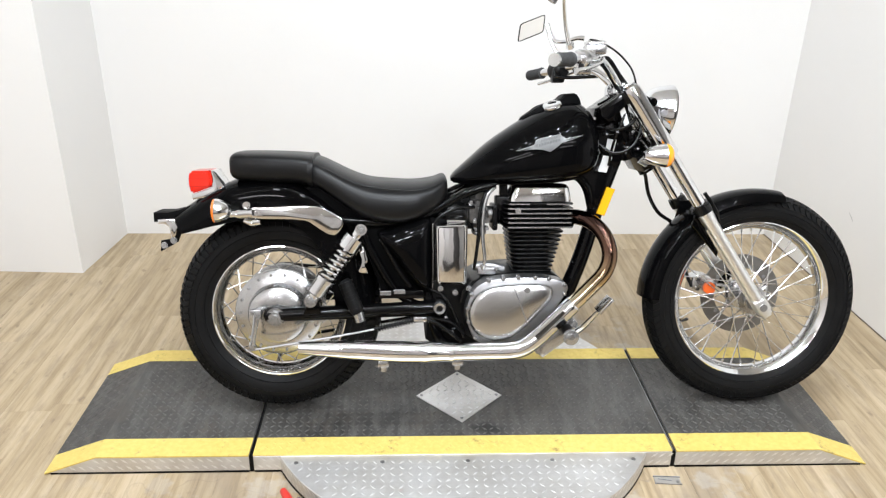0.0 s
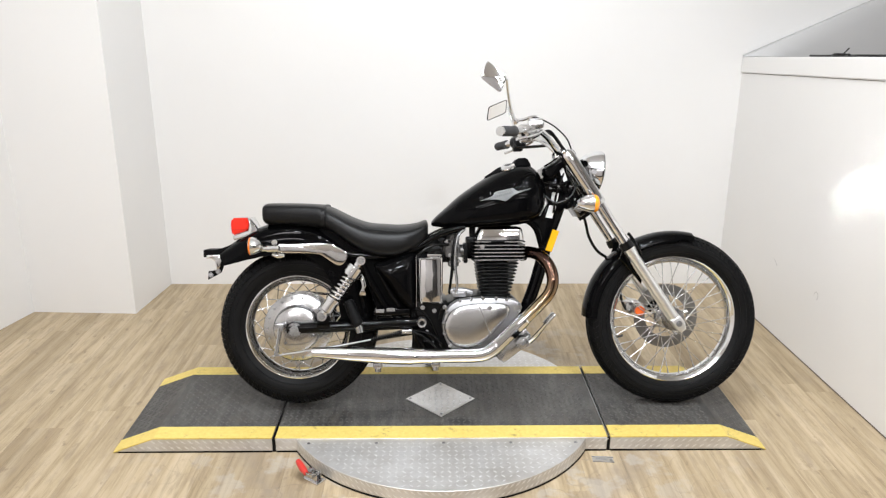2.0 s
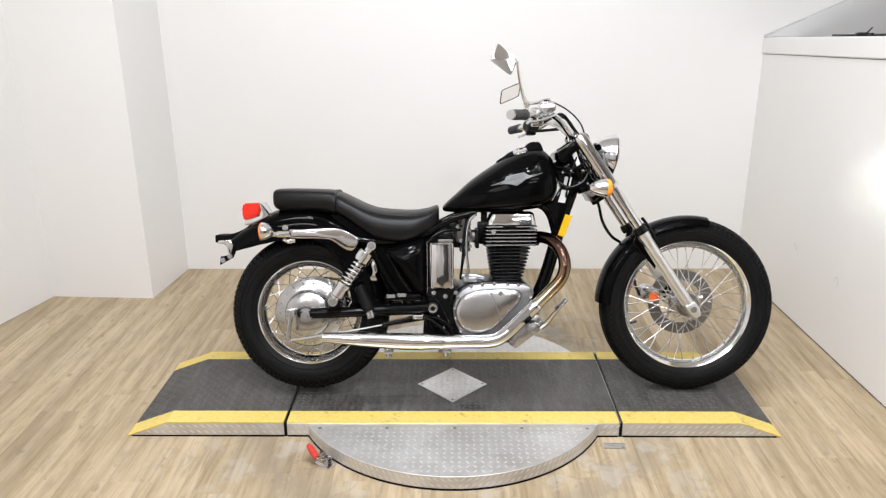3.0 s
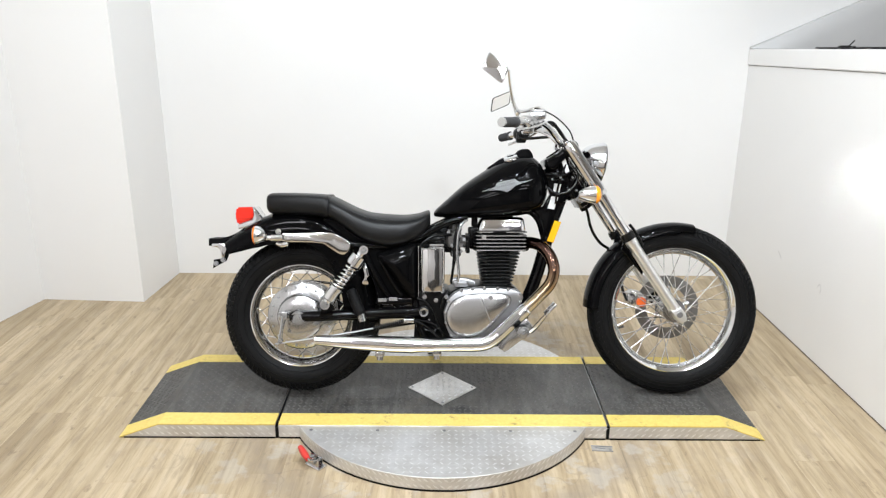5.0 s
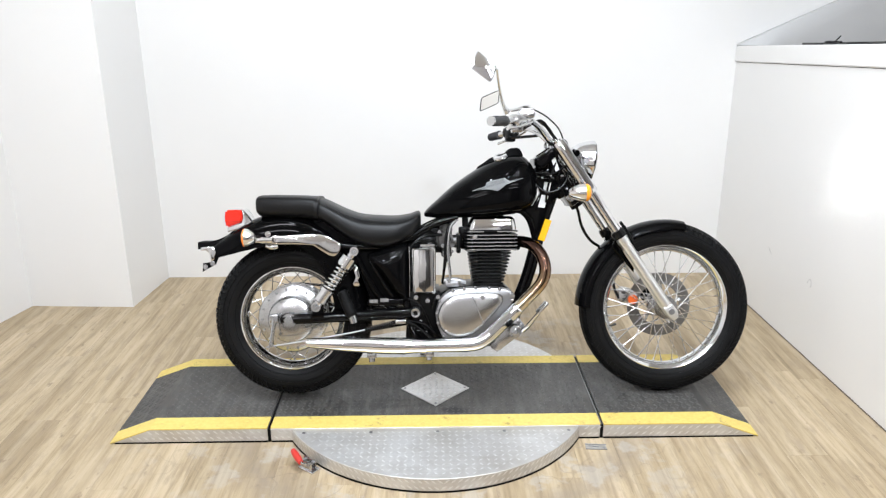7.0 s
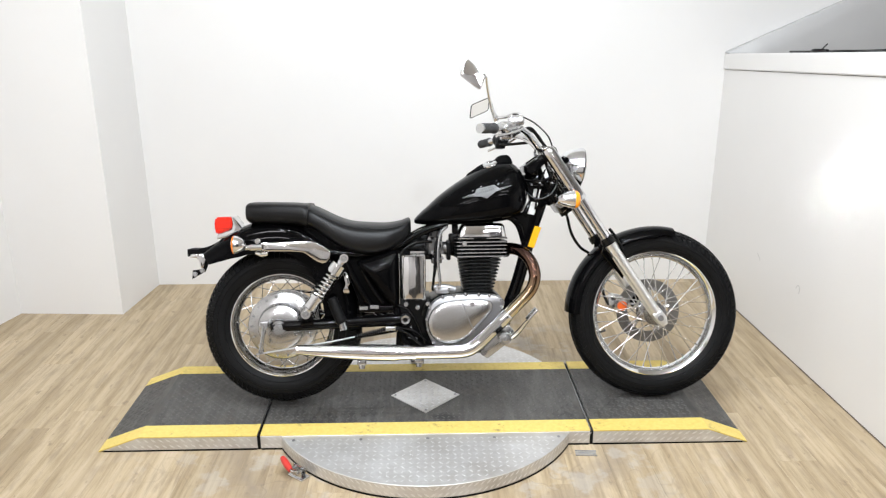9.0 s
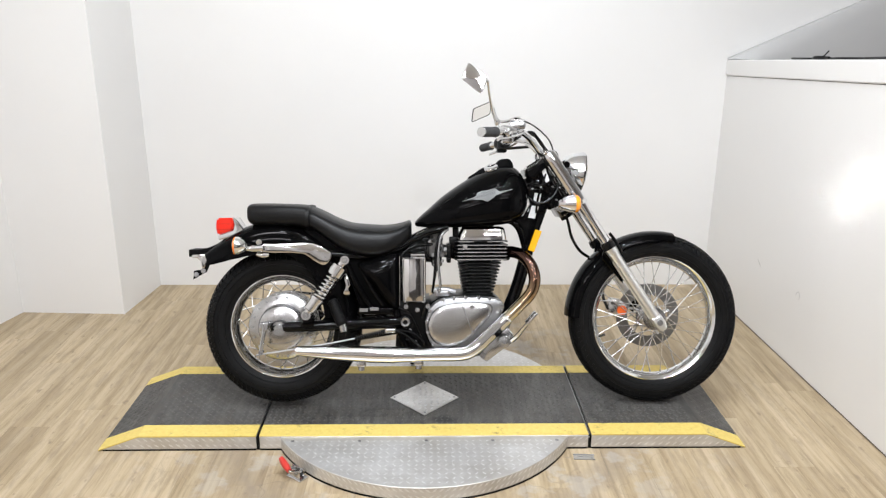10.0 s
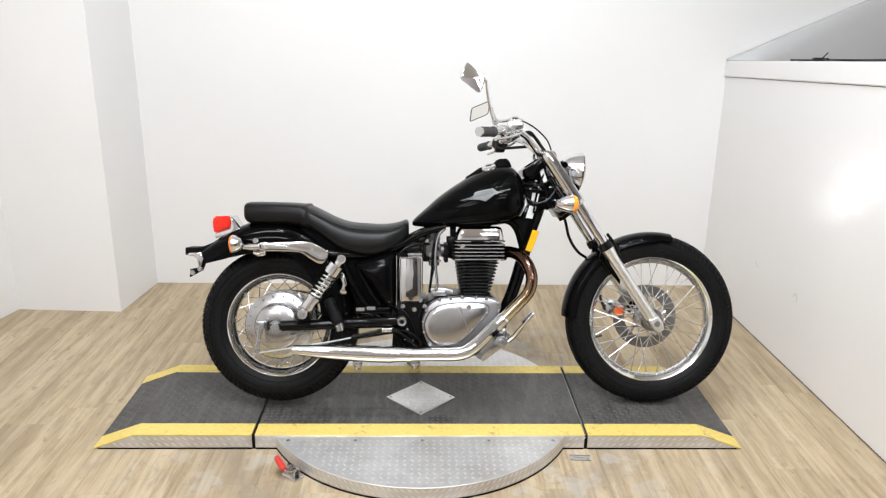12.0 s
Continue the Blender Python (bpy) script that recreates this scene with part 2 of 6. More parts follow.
orange_sticker = spotted("orange_sticker", (0.85, 0.14, 0.02), 0.4, vary=0.1, bump=0.0)
red_grip = spotted("red_plastic", (0.6, 0.035, 0.025), 0.35, 0.0, 0.2, vary=0.12)
white_tag = spotted("white_sticker", (0.75, 0.75, 0.74), 0.4, vary=0.05)
badge_steel = spotted("badge_metal", (0.1, 0.1, 0.1), 0.36, 1.0, vary=0.15, scale=30)
badge_dark = spotted("badge_lettering", (0.03, 0.03, 0.03), 0.4, vary=0.1)
bracket_steel = spotted("dusty_bracket_steel", (0.4, 0.38, 0.35), 0.5, 0.3, vary=0.2, scale=30)
zinc = spotted("bright_zinc_plate", (0.5, 0.505, 0.51), 0.22, 0.9, vary=0.12, scale=30, fine=260, bump=0.03)
mirror_glass = Mat("mirror_glass", (0.82, 0.8, 0.77), 0.015, 1.0).m
lens_glass = Mat("lamp_glass", (0.98, 0.98, 0.98), 0.03)
lens_glass.b.inputs["Transmission Weight"].default_value = 0.9
lens_glass = lens_glass.m


def blued_chrome():
    m = Mat("heat_blued_chrome", (0.8, 0.8, 0.8), 0.09, 1.0)
    along = m.t.nodes.new("ShaderNodeSeparateXYZ")
    m.t.links.new(m.coords, along.inputs[0])
    wob = m.math("ADD", along.outputs["Z"], m.math("MULTIPLY", m.noise(14.0), 0.05))
    fac = m.node("ShaderNodeMapRange", Value=wob)
    fac.inputs["From Min"].default_value, fac.inputs["From Max"].default_value = 0.36, 0.66
    m.to("Base Color", m.ramp(fac.outputs[0], ((0.0, (0.78, 0.78, 0.78)), (0.2, (0.68, 0.58, 0.4)), (0.42, (0.32, 0.22, 0.13)), (0.65, (0.15, 0.085, 0.06)), (1.0, (0.04, 0.022, 0.02)))))
    return m.m


blued = blued_chrome()

# ---- building helpers ----


def link(name, bm, material, parent=None, label="", smooth=True, angle=35):
    mesh = bpy.data.meshes.new(name)
    bmesh.ops.recalc_face_normals(bm, faces=bm.faces)
    if smooth:
        for f in bm.faces:
            f.smooth = True
        for e in bm.edges:
            if len(e.link_faces) == 2 and e.calc_face_angle(0) > radians(angle):
                e.smooth = False
    bm.to_mesh(mesh)
    bm.free()
    mesh.materials.append(material)
    ob = new(name, mesh)
    if parent is not None:
        ob.parent = parent
    if label:
        ob["label"] = label
    return ob


def part(name, bm, material, parent, label="", smooth=True, angle=35):
    return link(name, bm, material, parent, label, smooth, angle)


def again(ob, parent, m=None, name=None):
    """Another part on the same mesh."""
    o = new(name or ob.name.split(".")[0], ob.data)
    o.parent = parent
    if m is not None:
        o.matrix_basis = m
    return o


def thing(name, label, category, m=None, group="", kind=""):
    ob = new(name)
    ob.empty_display_size = 0.1
    if m is not None:
        ob.matrix_world = m
    return tagged(ob, label, category, group, kind)


def box(bm, x0, x1, y0, y1, z0, z1, bevel=0.0, seg=2):
    r = bmesh.ops.create_cube(bm, size=1.0)
    vs = r["verts"]
    for v in vs:
        v.co = Vector(((x0 + x1) / 2 + v.co.x * (x1 - x0), (y0 + y1) / 2 + v.co.y * (y1 - y0), (z0 + z1) / 2 + v.co.z * (z1 - z0)))
    if bevel:
        es = list({e for v in vs for e in v.link_edges})
        bmesh.ops.bevel(bm, geom=es, offset=bevel, segments=seg, affect="EDGES", profile=0.5)
    return bm


def prism(bm, pts, y0, y1, bevel=0.0, seg=2, axis="y"):
    """A polygon in x and z drawn out from y0 to y1 (or, for axis z, in x and y from z0 to z1)."""
    put = (lambda p, d: (p[0], d, p[1])) if axis == "y" else (lambda p, d: (p[0], p[1], d))
    a = [bm.verts.new(put(p, y0)) for p in pts]
    b = [bm.verts.new(put(p, y1)) for p in pts]
    fs = [bm.faces.new(a), bm.faces.new(b[::-1])]
    n = len(pts)
    for i in range(n):
        fs.append(bm.faces.new((a[i], b[i], b[(i + 1) % n], a[(i + 1) % n])))
    bmesh.ops.recalc_face_normals(bm, faces=fs)
    if bevel:
        es = list({e for f in fs[:2] for e in f.edges})
        bmesh.ops.bevel(bm, geom=es, offset=bevel, segments=seg, affect="EDGES", profile=0.5)
    return bm


def smooth_line(pts, steps=6, closed=False):
    """Points on a smooth curve through the given ones."""
    ps = [Vector(p) for p in pts]
    n, out = len(ps), []
    for i in range(n if closed else n - 1):
        p0, p1 = ps[(i - 1) % n if closed else max(i - 1, 0)], ps[i]
        p2, p3 = ps[(i + 1) % n], ps[(i + 2) % n if closed else min(i + 2, n - 1)]
        d0, d1, d2 = (p1 - p0).length, (p2 - p1).length, (p3 - p2).length
        m1 = (p2 - p0) * (d1 / (d0 + d1)) if d0 + d1 > 0 else p2 - p1
        m2 = (p3 - p1) * (d1 / (d1 + d2)) if d1 + d2 > 0 else p2 - p1
        for k in range(steps):
            t = k / steps
            out.append(p1 * (2 * t ** 3 - 3 * t * t + 1) + m1 * (t ** 3 - 2 * t * t + t) + p2 * (3 * t * t - 2 * t ** 3) + m2 * (t ** 3 - t * t))
    if not closed:
        out.append(ps[-1])
    return out


def tube(bm, pts, r, seg=12, steps=6, caps=True, flat=1.0):
    """A round pipe along a smooth line; r is a radius or one for each given point."""
    line = smooth_line(pts, steps) if steps > 1 else [Vector(p) for p in pts]
    rs = r if isinstance(r, (list, tuple)) else [r] * len(pts)
    if steps > 1:
        rs = [rs[min(i // steps, len(rs) - 1)] * (1 - (i % steps) / steps) + rs[min(i // steps + 1, len(rs) - 1)] * ((i % steps) / steps) for i in range(len(line))]
    d = (line[1] - line[0]).normalized()
    side = d.orthogonal().normalized()
    rings = []
    for i, p in enumerate(line):
        a, b = line[max(i - 1, 0)], line[min(i + 1, len(line) - 1)]
        nd = (b - a).normalized() if (b - a).length > 1e-9 else d
        side = (side - nd * side.dot(nd)).normalized()
        up = nd.cross(side)
        rings.append([bm.verts.new(p + (side * math.cos(q) + up * math.sin(q) * flat) * rs[i]) for q in (2 * math.pi * k / seg for k in range(seg))])
    for a, b in zip(rings, rings[1:]):
        for k in range(seg):
            bm.faces.new((a[k], a[(k + 1) % seg], b[(k + 1) % seg], b[k]))
    if caps:
        bm.faces.new(rings[0][::-1])
        bm.faces.new(rings[-1])
    return bm


def rod(bm, p0, p1, r, seg=12):
    return tube(bm, (p0, p1), r, seg, 1)


def lathe(bm, profile, seg=48, at=(0, 0, 0), closed=False, axis="y", arc=(0.0, 2 * math.pi)):
    """Turns (radius, offset) pairs round an axis through a point."""
    at = Vector(at)
    whole = abs(arc[1] - arc[0] - 2 * math.pi) < 1e-6
    rings = []
    for k in range(seg if whole else seg + 1):
        q = arc[0] + (arc[1] - arc[0]) * k / seg
        c, s = math.cos(q), math.sin(q)
        ring = []
        for r, o in profile:
            v = {"y": (r * c, o, r * s), "z": (r * c, r * s, o), "x": (o, r * c, r * s)}[axis]
            ring.append(bm.verts.new(at + Vector(v)))
        rings.append(ring)
    n = len(profile)
    m = len(rings)
    for k in range(m if whole else m - 1):
        a, b = rings[k], rings[(k + 1) % m]
        for i in range(n if closed else n - 1):
            bm.faces.new((a[i], a[(i + 1) % n], b[(i + 1) % n], b[i]))
    bmesh.ops.remove_doubles(bm, verts=[v for r in rings for v in r], dist=1e-6)
    return bm


def loft(bm, loops, caps=True):
    """A skin over closed loops of equal count."""
    rings = [[bm.verts.new(p) for p in lp] for lp in loops]
    n = len(rings[0])
    for a, b in zip(rings, rings[1:]):
        for k in range(n):
            bm.faces.new((a[k], a[(k + 1) % n], b[(k + 1) % n], b[k]))
    if caps:
        bm.faces.new(rings[0][::-1])
        bm.faces.new(rings[-1])
    return bm


def oval(n, cx, cy, cz, ry, rz, power=2.0, axis="x"):
    """A rounded loop across x (or across another axis)."""
    out = []
    for k in range(n):
        q = 2 * math.pi * k / n
        c, s = math.cos(q), math.sin(q)
        a = math.copysign(abs(c) ** (2 / power), c) * ry
        b = math.copysign(abs(s) ** (2 / power), s) * rz
        out.append((cx, cy + a, cz + b) if axis == "x" else (cx + a, cy, cz + b) if axis == "y" else (cx + a, cy + b, cz))
    return out


def bolt(bm, at, direction, r=0.008, h=0.006):
    """A six-sided bolt head with a washer."""
    p, d = Vector(at), Vector(direction).normalized()
    rod(bm, p, p + d * h * 0.35, r * 1.35, 14)
    rod(bm, p + d * h * 0.3, p + d * h, r, 6)
    return bm

# ---- the booth ----
DECK = 0.06          # height of the platform
BACK = 1.505         # back wall
RIGHT = 1.672        # right half wall at the back


def slab(name, pts, z0, z1, material, label, bevel=0.0):
    """A wall from its plan."""
    bm = bmesh.new()
    prism(bm, pts, z0, z1, axis="z", bevel=bevel)
    return tagged(link(name, bm, material, smooth=False), label, "wall", kind="structure")


CEIL = 3.1
slab("wall_back", ((-1.57, BACK), (3.4, BACK), (3.4, BACK + 0.12), (-1.69, BACK + 0.12)), -0.03, CEIL, wall_paint, "white painted back wall of the photo booth")
slab("wall_return", ((-1.613, 1.05), (-1.57, BACK), (-1.69, BACK + 0.12), (-1.735, 1.17)), -0.03, CEIL, wall_paint, "white painted side of the shallow recess")
slab("wall_left_end", ((-2.165, 1.078), (-1.613, 1.05), (-1.735, 1.17), (-2.28, 1.2)), -0.03, CEIL, wall_paint, "white painted wall beside the recess")
slab("wall_left", ((-2.165, 1.078), (-2.28, 1.2), (-2.6, 0.0), (-2.75, -5.2), (-2.62, -5.2), (-2.42, 0.0)), -0.03, CEIL, wall_paint, "white painted side wall of the booth")
slab("wall_shop", ((-2.75, -5.32), (3.52, -5.32), (3.52, -5.2), (-2.75, -5.2)), -0.03, CEIL, shop_wall, "plain white wall of the shop")
# two unseen dark slabs, added to give the chrome dark reflections
slab("wall_shop_lower", ((-2.62, -5.2), (3.4, -5.2), (3.4, -5.12), (-2.62, -5.12)), -0.03, 0.5, reflection_dark, "unseen low dark slab added for dark reflections in the chrome")
slab("wall_shop_opening", ((1.35, -5.2), (3.4, -5.2), (3.4, -5.1), (1.35, -5.1)), 0.505, CEIL, reflection_dark, "unseen tall dark slab added for dark reflections in the chrome")
slab("wall_outer", ((3.4, -5.2), (3.52, -5.2), (3.52, BACK + 0.12), (3.4, BACK + 0.12)), -0.03, CEIL, grey_paint, "plain grey wall beyond the half wall")
slab("ceiling", ((-2.75, -5.32), (3.52, -5.32), (3.52, BACK + 0.12), (-2.75, BACK + 0.12)), CEIL, CEIL + 0.1, ceiling_paint, "plain white ceiling")

# half wall with a sloping cap board, opening a little towards the room
right_at = lambda y: RIGHT + (BACK - y) * 0.022


def beam(y0, y1, low0, low1, top0, top1, out):
    """A bar along the half wall, from its lower and upper edges at both ends."""
    bm = bmesh.new()
    a = [bm.verts.new((x, y, z)) for y, lo, hi in ((y0, low0, top0), (y1, low1, top1))
         for x, z in ((right_at(y) - out, lo), (right_at(y) + 0.13 + out, lo), (right_at(y) + 0.13 + out, hi), (right_at(y) - out, hi))]
    for q in ((0, 1, 2, 3), (7, 6, 5, 4), (0, 4, 5, 1), (1, 5, 6, 2), (2, 6, 7, 3), (3, 7, 4, 0)):
        bm.faces.new([a[k] for k in q])
    return bm


half_wall = tagged(link("wall_right", beam(-1.3, BACK, -0.03, -0.03, 1.4, 1.23, 0.0), wall_paint, smooth=False), "white painted half wall with a scuffed face", "wall", kind="structure")
bm = beam(-1.32, BACK - 0.002, 1.404, 1.233, 1.496, 1.318, 0.011)
bmesh.ops.bevel(bm, geom=list(bm.edges), offset=0.005, segments=3, affect="EDGES")
tagged(link("trim_cap", bm, wall_paint), "white painted cap board on the half wall", "trim", kind="structure")

for y, z, pts in ((0.83, 0.36, ((-0.05, 0.03), (0.0, 0.0), (0.03, -0.025))), (0.43, 0.345, ((-0.035, -0.02), (-0.01, 0.02), (0.02, 0.03), (0.045, -0.01), (0.03, -0.05)))):
    bm = bmesh.new()
    tube(bm, [(right_at(y - a * 0.45) + 0.0006, y - a * 0.45, z + b * 0.45) for a, b in pts], 0.0016, 6, 4)
    part("scuff_mark", bm, scuff_grey, half_wall, "grey scuff mark")

# thin grey slab; its sloping edge stands in for a shadow edge on the wall
bm = bmesh.new()
prism(bm, ((RIGHT - 0.01, 1.3225), (1.9, 1.3225), (1.9, 1.0), (3.395, 1.0), (3.395, 2.09), (RIGHT - 0.01, 1.328)), BACK - 0.06, BACK - 0.003, 0.002, 1)
tagged(link("wall_sloped_panel", bm, shade_paint, angle=60), "pale grey slab standing in for shade on the back wall", "wall", kind="structure")

# dark strip in place of the shadow gap between half wall and floor
tagged(link("trim_joint", beam(-1.3, BACK - 0.001, 0.0005, 0.0005, 0.004, 0.004, 0.0035), sealant, smooth=False), "thin dark strip for the shadow gap along the foot of the half wall", "trim", kind="structure")

bm = bmesh.new()
tube(bm, ((1.721, 0.86, 1.364), (1.714, 0.72, 1.372), (1.727, 0.6, 1.379), (1.720, 0.45, 1.390), (1.739, 0.3, 1.399), (1.728, 0.1, 1.413), (1.747, -0.3, 1.438)), 0.005, 8, 5)
tube(bm, ((1.727, 0.60, 1.380), (1.718, 0.55, 1.40), (1.714, 0.52, 1.415)), 0.003, 6, 4)
tube(bm, ((1.721, 0.66, 1.376), (1.711, 0.62, 1.384), (1.728, 0.56, 1.386), (1.719, 0.52, 1.388)), 0.0065, 8, 4)
tagged(link("cable", bm, hose), "thin black cable lying on the white cap board", "cable")

# floor: a dark bed with vinyl planks laid along the booth
bm = bmesh.new()
box(bm, -2.75, 3.5, -5.3, 1.62, -0.12, -0.0035)
floor = tagged(link("floor", bm, sealant, smooth=False), "light oak vinyl plank floor with scuff marks", "floor", kind="structure")
PW, PL = 0.152, 1.22


def plank_mesh(length):
    """One vinyl plank with its middle at the origin."""
    bm = bmesh.new()
    box(bm, -PW / 2 + 0.0002, PW / 2 - 0.0002, -length / 2 + 0.0002, length / 2 - 0.0002, -0.006, 0.0)
    top = [e for e in bm.edges if all(v.co.z > -0.001 for v in e.verts)]
    bmesh.ops.bevel(bm, geom=top, offset=0.0003, segments=1, affect="EDGES")
    return link("plank", bm, plank_oak, floor, smooth=False)


whole = None
rng = random.Random(4)
for i in range(28):
    x = -2.46 + PW * i
    last = BACK + 0.03 if x > -1.6 else 1.1 if x > -2.2 else max(0.1, 0.1 + (x + PW / 2 + 2.42) * 4.23)
    y = -5.2 - rng.random() * PL * 0.9
    while y < last:
        y0, y1 = max(y, -5.2), min(y + PL, last)
        if y1 - y0 > PL - 0.001:
            whole = o = plank_mesh(PL) if whole is None else again(whole, floor)
        elif y1 - y0 > 0.03:
            o = plank_mesh(y1 - y0)
        else:
            y += PL
            continue
        o.location = (x, (y0 + y1) / 2, 0.0)
        y += PL
bm = bmesh.new()
box(bm, 1.7205, 3.4, -5.2, 1.5, -0.004, 0.0)
tagged(link("floor_beyond", bm, plank_oak, smooth=False), "oak vinyl floor beyond the half wall", "floor", kind="structure")


# ---- the display platform ----
def lug(bm, at, along, across, up, length=0.026, width=0.0075, height=0.0016):
    """One raised mark of tread plate."""
    p, a, c, u = Vector(at), Vector(along) * length / 2, Vector(across) * width / 2, Vector(up) * height
    v = [bm.verts.new(q) for q in (p - a, p - c, p + a, p + c, p - a * 0.45 + u, p + a * 0.45 + u)]
    for f in ((0, 1, 4), (1, 2, 5), (1, 5, 4), (2, 3, 5), (3, 0, 4), (3, 4, 5)):
        bm.faces.new([v[k] for k in f])


def tread_on_top(bm, inside, x0, x1, y0, y1, z_of, pitch=0.026, **size):
    """Lugs turned crosswise by turns over a level or sloping top."""
    nx, ny = int((x1 - x0) / pitch), int((y1 - y0) / pitch)
    for i in range(nx + 1):
        for j in range(ny + 1):
            x, y = x0 + i * pitch, y0 + j * pitch
            if inside(x, y):
                q = radians(45 if (i + j) % 2 else -45)
                s = (z_of(x + 0.001) - z_of(x - 0.001)) / 0.002
                al = Vector((math.cos(q), math.sin(q), math.cos(q) * s))
                ac = Vector((-math.sin(q), math.cos(q), -math.sin(q) * s))
                lug(bm, (x, y, z_of(x)), al, ac, (0, 0, 1), **size)


FRONT, REAR = -0.285, 0.290
IN_F, IN_R = -0.205, 0.222
flat = lambda z: (lambda x: z)

turntable = thing("turntable", "round aluminium tread plate turntable under a black deck", "turntable", pose(0, 0, 0))
bm = bmesh.new()
prism(bm, [(0.606 * math.cos(radians(k * 3)), 0.606 * math.sin(radians(k * 3))) for k in range(120)], 0.006, 0.0545, axis="z", bevel=0.0015, seg=1)
disc = part("disc", bm, plate_steel, turntable, angle=25)
bm = bmesh.new()
tread_on_top(bm, lambda x, y: x * x + y * y < 0.59 ** 2 and (y < FRONT - 0.012 or y > REAR + 0.012), -0.6, 0.6, -0.6, 0.6, flat(0.0545), 0.026, length=0.02, width=0.006, height=0.0008)
tagged(part("tread_relief", bm, lug_steel, disc, smooth=False), kind="stuff")
bm = bmesh.new()
for k in range(-66, 67):
    for row in (0.018, 0.043):
        q = math.pi * 1.5 + (k + (0.5 if row > 0.03 else 0)) * 0.0235 * 1.6
        n = Vector((math.cos(q), math.sin(q), 0))
        t = Vector((-n.y, n.x, 0))
        sl = (t * 0.8 + Vector((0, 0, 0.6 if k > 0 else -0.6))).normalized()
        lug(bm, n * 0.606 + Vector((0, 0, row)), sl, n.cross(sl), n, 0.027, 0.0075, 0.0007)
tagged(part("rim_relief", bm, lug_steel, disc, smooth=False), kind="stuff")
bm = bmesh.new()
prism(bm, [(0.607 * math.cos(radians(k * 3)), 0.607 * math.sin(radians(k * 3))) for k in range(120)], 0.0, 0.0055, axis="z")
part("base_ring", bm, rubber, turntable, "black rubber ring on the floor")
for x in (-0.486, -0.24, 0.006, 0.252, 0.49):
    bm = bmesh.new()
    rod(bm, (x, FRONT - 0.029, 0.0545), (x, FRONT - 0.029, 0.056), 0.0065, 12)
    part("screw", bm, cast_alloy, disc)

# middle body of the platform
bm = bmesh.new()
box(bm, -0.614, 0.614, FRONT, REAR, 0.006, DECK - 0.003, 0.0015, 1)
body = part("platform_body", bm, plate_steel, turntable, smooth=False)
# black strip that draws the shadow line along the platform's foot
bm = bmesh.new()
box(bm, -0.612, 0.612, FRONT - 0.0005, REAR - 0.004, 0.0, 0.0058)
part("rubber_foot", bm, rubber, body, "black strip for the shadow line under the platform")
bm = bmesh.new()
box(bm, -0.614, 0.614, IN_F, IN_R, DECK - 0.003, DECK)
part("deck", bm, deck, turntable, "black coated tread deck", smooth=False)
bm = bmesh.new()
tread_on_top(bm, lambda x, y: abs(x) + abs(y) > 0.15, -0.6, 0.6, IN_F + 0.012, IN_R - 0.012, flat(DECK), 0.0215, length=0.021, width=0.007, height=0.0019)
tagged(part("deck_relief", bm, deck_lug, turntable, smooth=False), kind="stuff")
for y0, y1 in ((FRONT, IN_F), (IN_R, REAR)):
    bm = bmesh.new()
    box(bm, -0.614, 0.614, y0, y1, DECK - 0.003, DECK + 0.0012, 0.0008, 1)
    stripe = part("edge_stripe", bm, yellow, turntable, "scuffed yellow edge stripe", smooth=False)
    bm = bmesh.new()
    tread_on_top(bm, lambda x, y: True, -0.6, 0.6, y0 + 0.012, y1 - 0.01, flat(DECK + 0.0012), 0.021, length=0.02, width=0.0065, height=0.0012 if y0 > 0 else 0.0006)
    tagged(part("stripe_relief", bm, yellow, stripe, smooth=False), kind="stuff")
bm = bmesh.new()
prism(bm, ((-0.141, 0), (0, -0.142), (0.138, 0), (0, 0.14)), DECK, DECK + 0.0045, axis="z", bevel=0.0012, seg=1)
diamond = part("diamond_plate", bm, plate_steel, turntable, "bare aluminium diamond-shaped tread plate", smooth=False)
bm = bmesh.new()
tread_on_top(bm, lambda x, y: abs(x) + abs(y) < 0.122, -0.14, 0.14, -0.14, 0.14, flat(DECK + 0.0045), 0.024, length=0.023, width=0.0075, height=0.0024)
tagged(part("tread_relief", bm, lug_steel, diamond, smooth=False), kind="stuff")
for x, y in ((-0.123, 0), (0.12, 0), (0, 0.122), (0, -0.124)):
    bm = bmesh.new()
    rod(bm, (x, y, DECK + 0.0045), (x, y, DECK + 0.0065), 0.005, 10)
    part("rivet", bm, cast_alloy, diamond)
bm = bmesh.new()
rod(bm, (0.620, FRONT + 0.01, DECK - 0.006), (0.614, REAR - 0.004, DECK - 0.004), 0.003, 8)
part("hinge_pin", bm, cast_alloy, turntable, "bare steel hinge pin in the joint")
bm = bmesh.new()
for x0, x1 in ((-0.606, -0.545), (0.54, 0.606)):
    for k in range(3):
        for row in (0.02, 0.045):
            s = 0.6 if x0 > 0 else -0.6
            lug(bm, (x0 + 0.012 + k * 0.024 + (0.01 if row > 0.03 else 0), FRONT, row), (0.8, 0, s), (-s, 0, 0.8), (0, -1, 0), 0.025, 0.0075, 0.0007)
tagged(part("side_relief", bm, lug_steel, body, smooth=False), kind="stuff")


